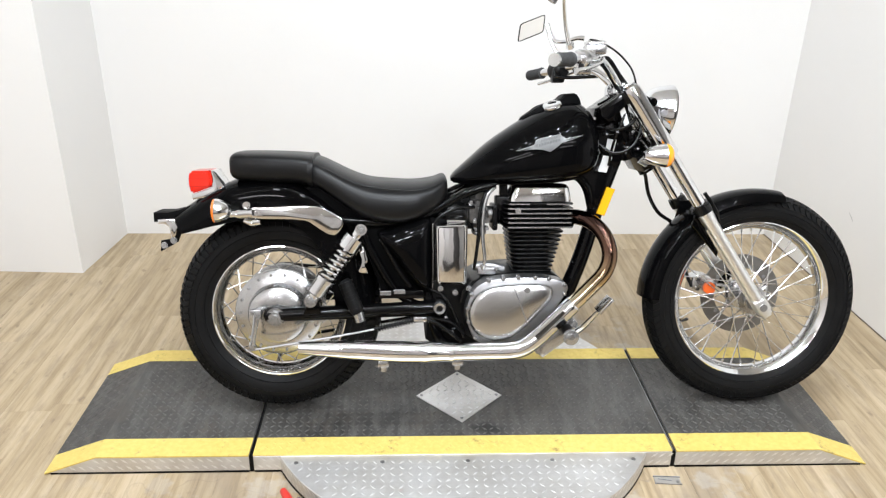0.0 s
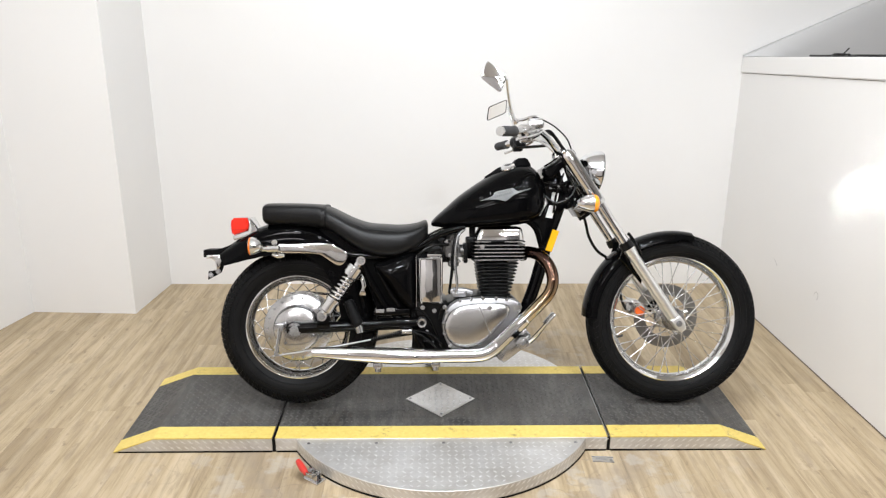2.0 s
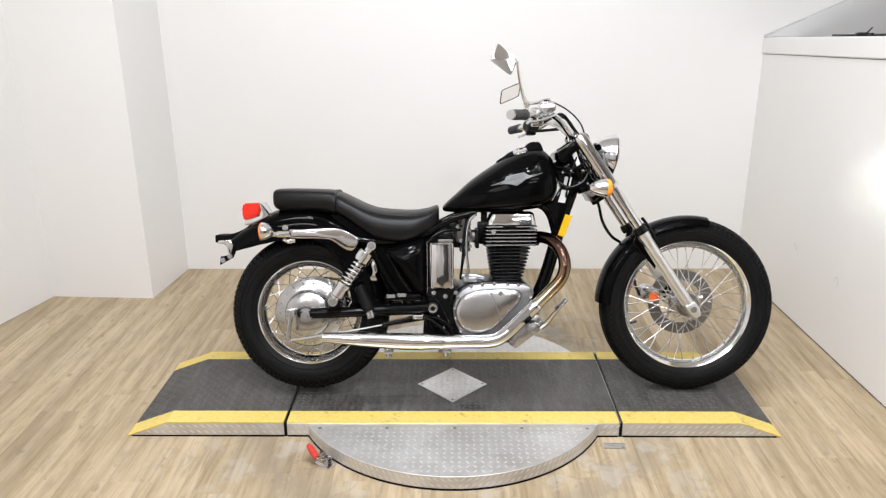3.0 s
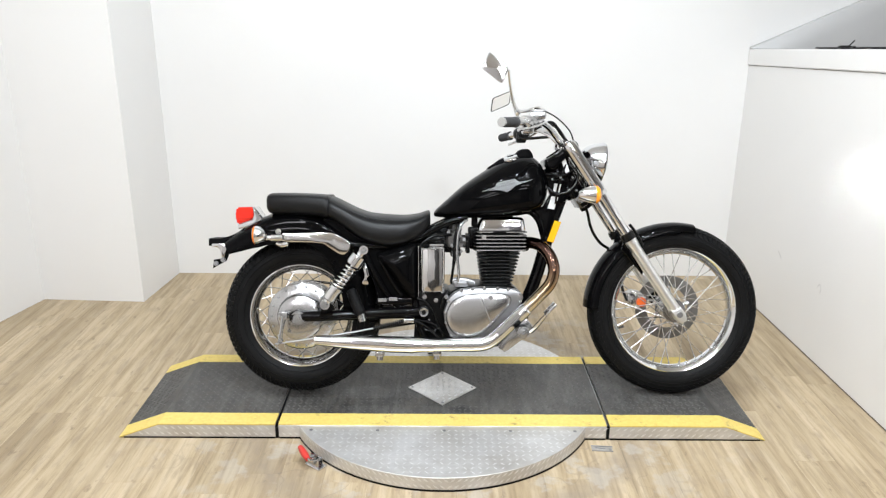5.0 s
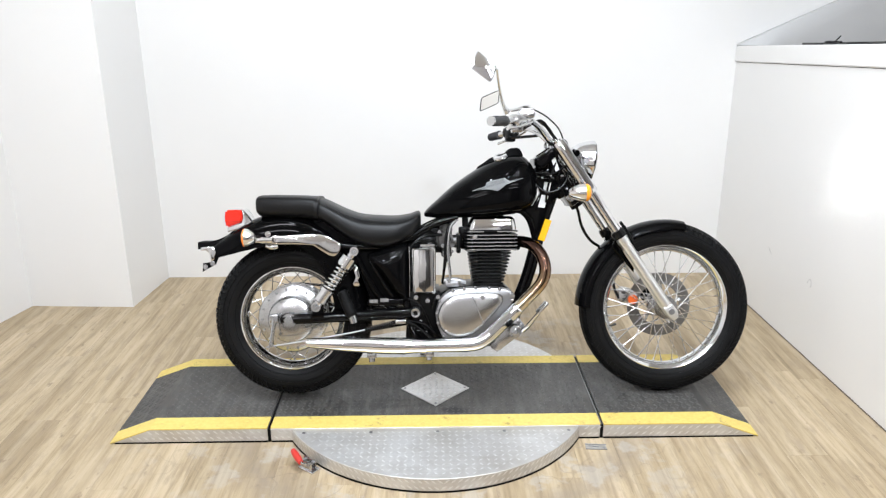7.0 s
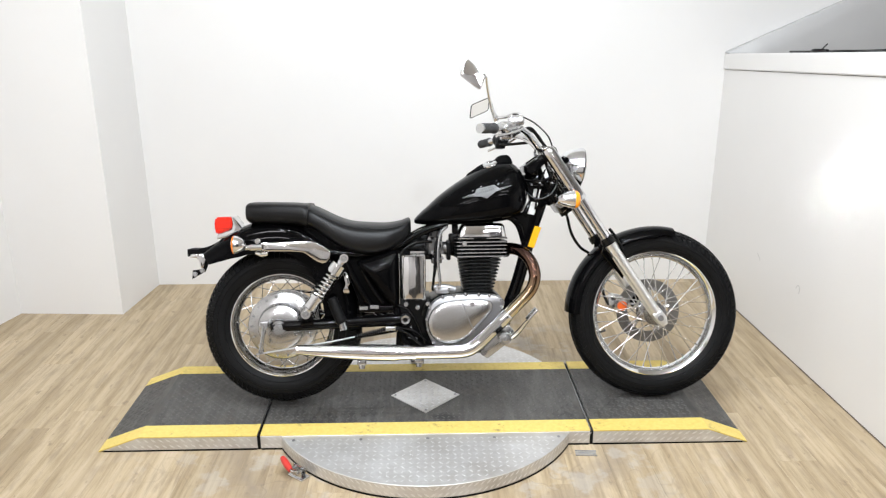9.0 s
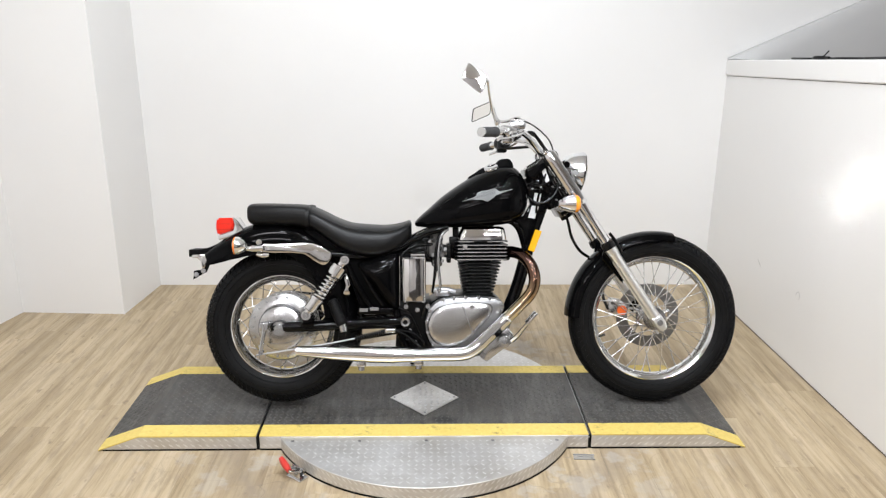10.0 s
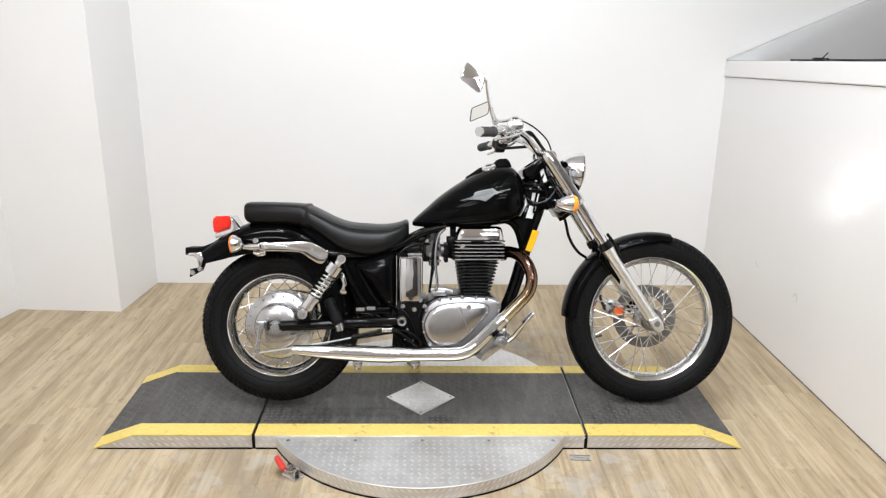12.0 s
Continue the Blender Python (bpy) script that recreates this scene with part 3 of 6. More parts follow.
def ramp(sign):
    """A ramp that hooks on to one end of the platform."""
    top_z = lambda x: DECK if abs(x) < 1.06 else DECK - (abs(x) - 1.06) * (DECK - 0.004) / 0.152
    tilt = "long tyre-marked ramp" if sign > 0 else "worn ramp"
    r = thing("ramp", f"black {tilt} with yellow edges and tread plate sides", "ramp", pose(0, 0, 0), "ramps at the platform ends")
    xs = (0.626, 1.06, 1.212)

    def strip(y0, y1, lift, thick):
        bm = bmesh.new()
        outline = [(sign * x, top_z(x) + lift) for x in xs] + [(sign * x, max(0.0008, top_z(x) + lift - thick)) for x in xs[::-1]]
        return prism(bm, outline, y0, y1)

    bm = bmesh.new()
    prism(bm, [(sign * x, top_z(x) - 0.003) for x in xs] + [(sign * 1.2, 0.006), (sign * 0.626, 0.0075)], FRONT, REAR)
    side = part("ramp_body", bm, plate_steel, r, smooth=False)
    part("deck", strip(IN_F, IN_R, 0.0, 0.003), deck, r, "black coated tread deck", smooth=False)
    for y0, y1 in ((FRONT - 0.0012, IN_F), (IN_R, REAR + 0.0012)):
        part("edge_stripe", strip(y0, y1, 0.0012, 0.0045), yellow, r, "scuffed yellow edge stripe", smooth=False)
    bm = bmesh.new()
    tread_on_top(bm, lambda x, y: abs(abs(x) - 1.06) > 0.012, *sorted((sign * 0.64, sign * 1.2)), IN_F + 0.012, IN_R - 0.012, top_z, 0.0215, length=0.021, width=0.007, height=0.0019)
    tagged(part("deck_relief", bm, deck_lug, r, smooth=False), kind="stuff")
    bm = bmesh.new()
    for k in range(21):
        for row in (0.02, 0.044):
            x = 0.645 + k * 0.027 + (0.012 if row > 0.03 else 0)
            if top_z(x) - row > 0.012:
                lug(bm, (sign * x, FRONT, row), (0.8, 0, 0.6 * sign), (-0.6 * sign, 0, 0.8), (0, -1, 0), 0.026, 0.0075, 0.0007)
    tagged(part("side_relief", bm, lug_steel, side, smooth=False), kind="stuff")
    # the ramp's shadow line at the floor, as a black strip
    bm = bmesh.new()
    box(bm, *sorted((sign * 0.628, sign * 1.195)), FRONT - 0.0005, REAR - 0.003, 0.0, 0.0058)
    part("rubber_foot", bm, rubber, r, "black strip for the shadow line under the ramp")
    bm = bmesh.new()
    box(bm, *sorted((sign * 0.6155, sign * 0.6255)), FRONT + 0.001, REAR - 0.001, 0.002, DECK - 0.007)
    part("joint_seal", bm, rubber, r, "black rubber seal in the joint")
    return r


ramp(-1), ramp(1)

# toggle clamp with a red handle at the edge of the disc
clamp = thing("toggle_clamp", "steel toggle clamp with a red plastic handle", "clamp", pose(-0.452, -0.455, 0, 0, 0, -38))
bm = bmesh.new()
box(bm, -0.03, 0.04, -0.02, 0.02, 0.0, 0.006, 0.001, 1)
box(bm, -0.03, 0.03, -0.014, -0.009, 0.005, 0.034, 0.001, 1)
box(bm, -0.03, 0.03, 0.009, 0.014, 0.005, 0.034, 0.001, 1)
base = part("bracket", bm, satin_alloy, clamp)
bm = bmesh.new()
for x in (-0.018, 0.016):
    rod(bm, (x, -0.018, 0.026), (x, 0.018, 0.026), 0.006, 10)
rod(bm, (-0.02, 0, 0.024), (-0.055, -0.004, 0.02), 0.007, 10)
part("link_pin", bm, cast_alloy, clamp)
bm = bmesh.new()
tube(bm, ((0.02, 0.0, 0.03), (0.018, -0.02, 0.036), (0.01, -0.034, 0.041), (-0.005, -0.03, 0.044)), 0.006, 10, 4, flat=0.6)
part("lever", bm, satin_alloy, clamp)
bm = bmesh.new()
tube(bm, ((0.003, -0.033, 0.042), (-0.019, -0.026, 0.047), (-0.042, -0.018, 0.052), (-0.061, -0.011, 0.055)), (0.009, 0.0125, 0.012, 0.009), 14, 4)
part("handle", bm, red_grip, clamp, "red plastic handle")

plate = thing("floor_bracket", "small flat steel bracket lying on the floor at the joint", "bracket", pose(0.588, -0.345, 0, 0, 0, -4))
bm = bmesh.new()
box(bm, -0.038, 0.038, -0.014, 0.014, 0.0, 0.0022, 0.0006, 1)
foot = part("foot_plate", bm, bracket_steel, plate)
for y in (-0.0155, 0.0155):
    bm = bmesh.new()
    box(bm, -0.039, 0.039, y - 0.001, y + 0.001, 0.0, 0.0045, 0.0004, 1)
    part("rail", bm, cast_alloy, plate)
bm = bmesh.new()
rod(bm, (-0.026, 0.004, 0.0035), (0.012, -0.002, 0.0035), 0.0016, 8)
rod(bm, (0.028, -0.006, 0.002), (0.028, -0.006, 0.0042), 0.005, 12)
part("locking_pin", bm, cast_alloy, plate)

# ---- the motorcycle: built upright (x ahead, y to its left, z up), then leaned on its stand ----
bike = thing("motorcycle", "black cruiser motorcycle with chrome trim leaning on its side stand", "motorcycle",
             pose(0, -0.0385, DECK + 0.0035, -14.0, 0, 0.9))
F_AXLE, R_AXLE = Vector((0.919, 0, 0.337)), Vector((-0.555, 0, 0.319))


def along(profile, s):
    """The point at share s of a line of (radius, offset) pairs, and the outward normal there."""
    seg = [math.dist(a, b) for a, b in zip(profile, profile[1:])]
    left = s * sum(seg)
    for (a, b), d in zip(zip(profile, profile[1:]), seg):
        if left <= d or (a, b) == (profile[-2], profile[-1]):
            k = min(1.0, left / d)
            n = Vector((-(b[1] - a[1]), b[0] - a[0]))
            n.normalize()
            return (a[0] + (b[0] - a[0]) * k, a[1] + (b[1] - a[1]) * k), n if n.x > 0 else -n
        left -= d


def tread(bm, profile, n, bars, h):
    """Raised tread bars round a tyre: each (s0, s1, width share, slant share, phase)."""
    step = 2 * math.pi / n
    for k in range(n):
        for s0, s1, wide, slant, phase in bars:
            lo, hi = [], []
            for s, q0 in ((s0, 0.0), (s1, slant)):
                for w in (0.0, wide):
                    q = (k + phase + q0 + w) * step
                    (r, o), nn = along(profile, s)
                    for dest, d in ((lo, -0.002), (hi, h)):
                        rr, oo = r + nn.x * d, o + nn.y * d
                        dest.append(bm.verts.new((rr * math.cos(q), oo, rr * math.sin(q))))
            a, b, c, d = hi[0], hi[1], hi[3], hi[2]
            e, f, g, i = lo[0], lo[1], lo[3], lo[2]
            for quad in ((a, b, c, d), (a, d, i, e), (b, f, g, c), (a, e, f, b), (d, c, g, i)):
                bm.faces.new(quad)


def wheel(name, at, big, half, rim_r, rim_half, spokes, hub_r, flange_y, bars, n_bars, label):
    rim_p = [(rim_r, -rim_half), (rim_r, -rim_half + 0.006), (rim_r - 0.012, -rim_half + 0.009), (rim_r - 0.02, -rim_half * 0.45), (rim_r - 0.023, 0),
             (rim_r - 0.02, rim_half * 0.45), (rim_r - 0.012, rim_half - 0.009), (rim_r, rim_half - 0.006), (rim_r, rim_half),
             (rim_r - 0.007, rim_half + 0.002), (rim_r - 0.017, rim_half - 0.006), (rim_r - 0.027, rim_half * 0.4), (rim_r - 0.03, 0),
             (rim_r - 0.027, -rim_half * 0.4), (rim_r - 0.017, -rim_half + 0.006), (rim_r - 0.007, -rim_half - 0.002)]
    bm = bmesh.new()
    lathe(bm, rim_p, 72, closed=True)
    rim = part(name, bm, chrome, bike, label)
    rim.location = at
    d = big - rim_r
    prof = [(rim_r - 0.006, -rim_half), (rim_r + d * 0.12, -half * 0.9), (rim_r + d * 0.38, -half), (rim_r + d * 0.62, -half * 0.97), (rim_r + d * 0.8, -half * 0.82),
            (rim_r + d * 0.92, -half * 0.52), (rim_r + d * 0.985, -half * 0.22), (big, 0)]
    prof = prof + [(r, -o) for r, o in prof[-2::-1]]
    bm = bmesh.new()
    lathe(bm, prof, 96)
    tread(bm, prof, n_bars, bars, 0.0062 if big < 0.32 else 0.0042)
    for r in (rim_r + d * 0.16, rim_r + d * 0.44):
        for s in (-1, 1):
            o = s * (half * (0.93 if r < rim_r + d * 0.3 else 1.0) + 0.0006)
            lathe(bm, [(r - 0.0016, o - s * 0.002), (r, o + s * 0.0008), (r + 0.0016, o - s * 0.002)], 96)
    part("tyre", bm, rubber, rim, "black rubber tyre with moulded tread", angle=28)
    bm = bmesh.new()
    lathe(bm, [(0.006, -flange_y - 0.02), (hub_r * 0.75, -flange_y - 0.02), (hub_r * 0.8, -flange_y - 0.004), (hub_r * 1.25, -flange_y - 0.003), (hub_r * 1.25, -flange_y + 0.004), (hub_r * 0.7, -flange_y + 0.01),
               (hub_r * 0.62, 0), (hub_r * 0.7, flange_y - 0.01), (hub_r * 1.25, flange_y - 0.004), (hub_r * 1.25, flange_y + 0.003), (hub_r * 0.8, flange_y + 0.004), (hub_r * 0.75, flange_y + 0.02), (0.006, flange_y + 0.02)], 40)
    part("hub", bm, drum_alloy, rim)
    kinds = []
    for side in (-1, 1):
        for lean in (-1, 1):
            q = lean * radians(62 if hub_r < 0.06 else 26)
            a = Vector((hub_r * 1.15 * math.cos(q), side * flange_y, hub_r * 1.15 * math.sin(q)))
            b = Vector((rim_r - 0.024, side * 0.006, 0))
            bm = bmesh.new()
            rod(bm, a, b, 0.0019, 6)
            rod(bm, a + (b - a) * 0.93, b, 0.0034, 6)
            m = bpy.data.meshes.new("spoke")
            bmesh.ops.recalc_face_normals(bm, faces=bm.faces)
            bm.to_mesh(m)
            bm.free()
            m.materials.append(satin_alloy)
            kinds.append(m)
    for k in range(spokes):
        o = new("spoke", kinds[k % 4])
        o.parent = rim
        o.matrix_basis = Matrix.Rotation(2 * math.pi * k / spokes, 4, "Y")
    bm = bmesh.new()
    q = radians(200 if rim_r > 0.23 else 40)
    dirv = Vector((math.cos(q), 0, math.sin(q)))
    rod(bm, dirv * (rim_r - 0.028), dirv * (rim_r - 0.046), 0.004, 8)
    rod(bm, dirv * (rim_r - 0.044), dirv * (rim_r - 0.052), 0.0052, 8)
    part("valve", bm, hose, rim, "black rubber valve")
    return rim


front = wheel("front_wheel", F_AXLE, 0.336, 0.052, 0.2535, 0.034, 40, 0.036, 0.036,
              ((0.24, 0.31, 0.7, 0.5, 0.0), (0.32, 0.40, 0.72, -0.6, 0.5), (0.41, 0.49, 0.72, 0.6, 0.2), (0.76, 0.69, 0.7, 0.5, 0.5), (0.68, 0.60, 0.72, -0.6, 0.0), (0.59, 0.51, 0.72, 0.6, 0.7)), 92, "chrome wire-spoked front wheel with a slim tyre")
rear = wheel("rear_wheel", R_AXLE, 0.302, 0.068, 0.2065, 0.047, 40, 0.105, 0.042,
             ((0.235, 0.31, 0.66, 0.2, 0.0), (0.322, 0.40, 0.64, -0.3, 0.3), (0.412, 0.49, 0.66, 0.3, 0.1), (0.765, 0.69, 0.66, 0.2, 0.5), (0.678, 0.60, 0.64, -0.3, 0.8), (0.588, 0.51, 0.66, 0.3, 0.6)), 84, "chrome wire-spoked rear wheel with a fat tyre")

# front brake on the left of the wheel
bm = bmesh.new()
lathe(bm, [(0.085, 0.056), (0.130, 0.056), (0.130, 0.061), (0.085, 0.061)], 64, closed=True)
part("brake_disc", bm, disc_steel, front, "steel brake disc")
bm = bmesh.new()
lathe(bm, [(0.03, 0.05), (0.05, 0.052), (0.05, 0.058), (0.03, 0.058)], 40, closed=True)
for k in range(5):
    q = 2 * math.pi * k / 5
    tube(bm, ((0.045 * math.cos(q), 0.055, 0.045 * math.sin(q)), (0.09 * math.cos(q + 0.25), 0.055, 0.09 * math.sin(q + 0.25))), 0.009, 8, 1, flat=0.4)
part("disc_carrier", bm, satin_alloy, front)
bm = bmesh.new()
for k in range(10):
    q = 2 * math.pi * k / 10
    bolt(bm, (0.094 * math.cos(q), 0.0555, 0.094 * math.sin(q)), (0, -1, 0), 0.005, 0.004)
tagged(part("disc_bolt", bm, cast_alloy, front), kind="stuff")
bm = bmesh.new()
prism(bm, ((0.748, 0.345), (0.752, 0.395), (0.772, 0.409), (0.805, 0.402), (0.829, 0.38), (0.826, 0.342), (0.785, 0.33)), 0.035, 0.095, 0.006)
caliper = part("brake_caliper", bm, satin_alloy, bike, "cast alloy front brake caliper")
bm = bmesh.new()
lathe(bm, [(0.0, 0.0265), (0.017, 0.0265), (0.0195, 0.029), (0.0195, 0.035)], 24, at=(0.807, 0.0, 0.361))
part("sticker", bm, orange_sticker, caliper, "orange round brake sticker")
bm = bmesh.new()
prism(bm, ((0.83, 0.38), (0.87, 0.43), (0.905, 0.41), (0.86, 0.35)), 0.06, 0.085, 0.004)
part("caliper_bracket", bm, matt_black, caliper)
bm = bmesh.new()
bolt(bm, (0.768, 0.034, 0.36), (0, -1, 0), 0.006), bolt(bm, (0.768, 0.034, 0.392), (0, -1, 0), 0.006)
tagged(part("caliper_bolt", bm, chrome, caliper), kind="stuff")

# ---- fork ----
FD = Vector((0.479 - 0.915, 0, 0.985 - 0.333)).normalized()          # up along the legs
FN = Vector((FD.z, 0, -FD.x))                                          # ahead of the legs


def on_fork(s, y=0.0, n=0.0):
    """s along the legs from the axle, n ahead of them."""
    return Vector((0.915, y, 0.333)) + FD * s + FN * n


bm = bmesh.new()
prism(bm, [tuple(on_fork(s, 0, n).xz) for s, n in ((0.735, -0.1), (0.762, -0.112), (0.785, -0.1), (0.785, 0.015), (0.757, 0.015))], -0.092, 0.092, 0.007)
prism(bm, [tuple(on_fork(s, 0, n).xz) for s, n in ((0.55, -0.085), (0.60, -0.085), (0.605, 0.02), (0.56, 0.02))], -0.088, 0.088, 0.008)
rod(bm, on_fork(0.53, 0, -0.055), on_fork(0.79, 0, -0.055), 0.028, 20)
fork = part("front_fork", bm, frame_black, bike, "telescopic front fork with chrome tubes and alloy legs")
for y in (-0.1, 0.1):
    bm = bmesh.new()
    tube(bm, [on_fork(s, y) for s in (-0.012, 0.0, 0.03, 0.1, 0.2, 0.31, 0.33, 0.352)], (0.015, 0.02, 0.0205, 0.0195, 0.0198, 0.021, 0.0235, 0.024), 22, 3)
    leg = part("fork_leg", bm, fork_alloy, fork, "satin alloy lower fork leg")
    bm = bmesh.new()
    tube(bm, [on_fork(s, y, -0.0195) for s in (0.03, 0.1, 0.2, 0.3)], 0.005, 8, 3)
    part("leg_rib", bm, fork_alloy, fork)
    bm = bmesh.new()
    prism(bm, [tuple(on_fork(s, 0, n).xz) for s, n in ((-0.036, -0.012), (-0.036, 0.012), (-0.012, 0.023), (0.024, 0.0215), (0.03, -0.02), (-0.012, -0.02))], y - 0.0215, y + 0.0215, 0.007, 3)
    part("axle_clamp", bm, fork_alloy, fork, "alloy axle clamp")
    bm = bmesh.new()
    rod(bm, on_fork(0.35, y), on_fork(0.372, y), 0.028, 22)
    rod(bm, on_fork(0.371, y), on_fork(0.380, y), 0.026, 22)
    part("dust_seal", bm, hose, fork, "black rubber dust seal")
    bm = bmesh.new()
    rod(bm, on_fork(0.34, y), on_fork(0.60, y), 0.0195, 22)
    part("fork_tube", bm, chrome, fork, "chrome fork tube")
    bm = bmesh.new()
    tube(bm, [on_fork(s, y) for s in (0.555, 0.56, 0.60, 0.70, 0.775, 0.79)], (0.0255, 0.0275, 0.0275, 0.0275, 0.0275, 0.024), 24, 3)
    part("tube_cover", bm, chrome, fork, "chrome upper fork cover")
    bm = bmesh.new()
    s = -1 if y < 0 else 1
    rod(bm, on_fork(0.0, y + s * 0.02, 0.0), on_fork(0.0, y + s * 0.0245, 0.0), 0.0115, 18)
    rod(bm, on_fork(0.0, y + s * 0.024, 0.0), on_fork(0.0, y + s * 0.027, 0.0), 0.007, 6)
    part("axle_cap", bm, cast_alloy, fork)
    bm = bmesh.new()
    rod(bm, on_fork(0.79, y), on_fork(0.797, y), 0.016, 18)
    part("cap_bolt", bm, chrome, fork)
bm = bmesh.new()
rod(bm, (F_AXLE.x, -0.1, F_AXLE.z), (F_AXLE.x, 0.1, F_AXLE.z), 0.009, 14)
part("front_axle", bm, satin_alloy, fork)
bm = bmesh.new()
tube(bm, (on_fork(0.40, -0.1, 0.03), on_fork(0.372, -0.1, 0.033), on_fork(0.33, -0.1, 0.032), on_fork(0.30, -0.09, 0.03)), 0.006, 10, 4)
part("cable_guide", bm, hose, fork)


def arch(bm, line, centre, half, crown, skirt, thick=0.0035, n=9):
    """A mudguard: a curved shell along a line of (x, z), with side skirts."""
    ps = [Vector((x, 0, z)) for x, z in line]
    loops = []
    for i, p in enumerate(ps):
        d = (ps[min(i + 1, len(ps) - 1)] - ps[max(i - 1, 0)]).normalized()
        nn = Vector((-d.z, 0, d.x))
        if nn.dot(p - Vector(centre)) < 0:
            nn = -nn
        h = half[i] if isinstance(half, (list, tuple)) else half
        sk = skirt[i] if isinstance(skirt, (list, tuple)) else skirt
        outer = [(-h, -crown - sk)]
        for k in range(n):
            a = math.pi * (1 - k / (n - 1))
            outer.append((h * math.cos(a), -crown + crown * math.sin(a)))
        outer.append((h, -crown - sk))
        inner = [(y * (1 - thick / h), o - (thick if abs(y) < h * 0.999 else 0)) for y, o in outer[::-1]]
        loops.append([p + nn * o + Vector((0, y, 0)) for y, o in outer + inner])
    loft(bm, loops)


bm = bmesh.new()
arch(bm, [(F_AXLE.x + 0.356 * math.cos(radians(a)), F_AXLE.z + 0.350 * math.sin(radians(a))) for a in range(78, 180, 4)], F_AXLE, 0.066, 0.034,
     [0.0 if k < 3 else 0.012 for k in range(26)])
mud = part("front_mudguard", bm, gloss_black, bike, "gloss black front mudguard")
for y in (-0.072, 0.072):
    bm = bmesh.new()
    prism(bm, [tuple(on_fork(s, 0, n).xz) for s, n in ((0.20, -0.03), (0.33, -0.045), (0.37, 0.0), (0.34, 0.05), (0.24, 0.01))], y - 0.004, y + 0.004, 0.002, 1)
    part("mudguard_stay", bm, frame_black, mud, "black mudguard stay")

# ---- headlight and front indicators ----
bm = bmesh.new()
prof = [(0.0, -0.098), (0.022, -0.096), (0.044, -0.084), (0.06, -0.062), (0.07, -0.035), (0.0745, -0.014), (0.077, -0.004), (0.0785, 0.004), (0.078, 0.01), (0.074, 0.012), (0.068, 0.010)]
prof = [(r * 1.08, o * 0.85) for r, o in prof]
lathe(bm, prof, 48, at=(0.0, 0, 0), axis="x")
head = part("headlight", bm, chrome, bike, "chrome bullet headlight")
head.matrix_basis = pose(0.617, 0.0, 0.918, 0, 8.5, 0)
bm = bmesh.new()
lathe(bm, [(0.0, 0.031), (0.02, 0.0298), (0.042, 0.0255), (0.062, 0.017), (0.0745, 0.0075)], 48, axis="x")
part("lens", bm, lens_glass, head, "clear glass headlight lens")
bm = bmesh.new()
lathe(bm, [(0.013, -0.053), (0.033, -0.044), (0.059, -0.018), (0.072, 0.004)], 40, axis="x")
part("reflector_bowl", bm, chrome, head)
bm = bmesh.new()
lathe(bm, [(0.0748, 0.0085), (0.078, 0.0108), (0.0805, 0.0105), (0.0793, 0.0125), (0.0752, 0.0115)], 48, axis="x", closed=True)
part("lens_ring", bm, hose, head, "dark ring round the headlight lens")
bm = bmesh.new()
tube(bm, ((-0.055, -0.073, 0.02), (-0.045, -0.08, 0.0), (-0.035, -0.079, -0.03), (-0.02, -0.07, -0.055)), 0.005, 8, 5)
bolt(bm, (-0.03, -0.08, -0.004), (0, -1, 0), 0.009, 0.01)
part("adjuster", bm, cast_alloy, head, "alloy headlight adjuster")
bm = bmesh.new()
prism(bm, ((-0.075, 0.012), (-0.02, 0.01), (-0.02, -0.01), (-0.08, -0.012)), -0.084, -0.078, 0.002, 1)
part("headlight_bracket", bm, chrome, head)
bm = bmesh.new()
prism(bm, ((-0.075, 0.012), (-0.02, 0.01), (-0.02, -0.01), (-0.08, -0.012)), 0.078, 0.084, 0.002, 1)
part("headlight_bracket", bm, chrome, head)


bm = bmesh.new()
rod(bm, (0.552, -0.07, 0.952), (0.552, -0.09, 0.948), 0.012, 18)
rod(bm, (0.552, -0.088, 0.948), (0.552, -0.097, 0.946), 0.007, 6)
prism(bm, ((0.53, 0.96), (0.558, 0.962), (0.585, 0.905), (0.57, 0.89)), -0.078, -0.07, 0.002, 1)
part("headlight_ear", bm, frame_black, fork, "black headlight ear")


def indicator(at, turn, stalk_from, long=1.0):
    """A round chrome turn signal with an amber lens; it points along its own x."""
    bm = bmesh.new()
    lathe(bm, [(r, o * long) for r, o in ((0.0, -0.044), (0.012, -0.042), (0.024, -0.031), (0.031, -0.014), (0.0335, -0.004), (0.034, 0.0), (0.031, 0.001))], 32, axis="x")
    body = part("indicator", bm, chrome, bike, "chrome turn signal")
    body.matrix_basis = Matrix.Translation(at) @ pose(0, 0, 0, 0, 0, turn)
    bm = bmesh.new()
    lathe(bm, [(r, o * (1.0 if turn == 0 else 0.5)) for r, o in ((0.0, 0.024), (0.014, 0.0225), (0.026, 0.018), (0.032, 0.011), (0.0335, 0.003), (0.033, -0.002))], 32, axis="x")
    part("lens", bm, amber_lens if turn == 0 else rear_amber, body, "amber plastic lens")
    bm = bmesh.new()
    inv = body.matrix_basis.inverted()
    rod(bm, inv @ Vector(stalk_from), inv @ (Vector(at) + Vector((0, 0.012 if at[1] < 0 else -0.012, -0.01))), 0.0085, 12)
    part("stalk", bm, chrome, body)
    return body


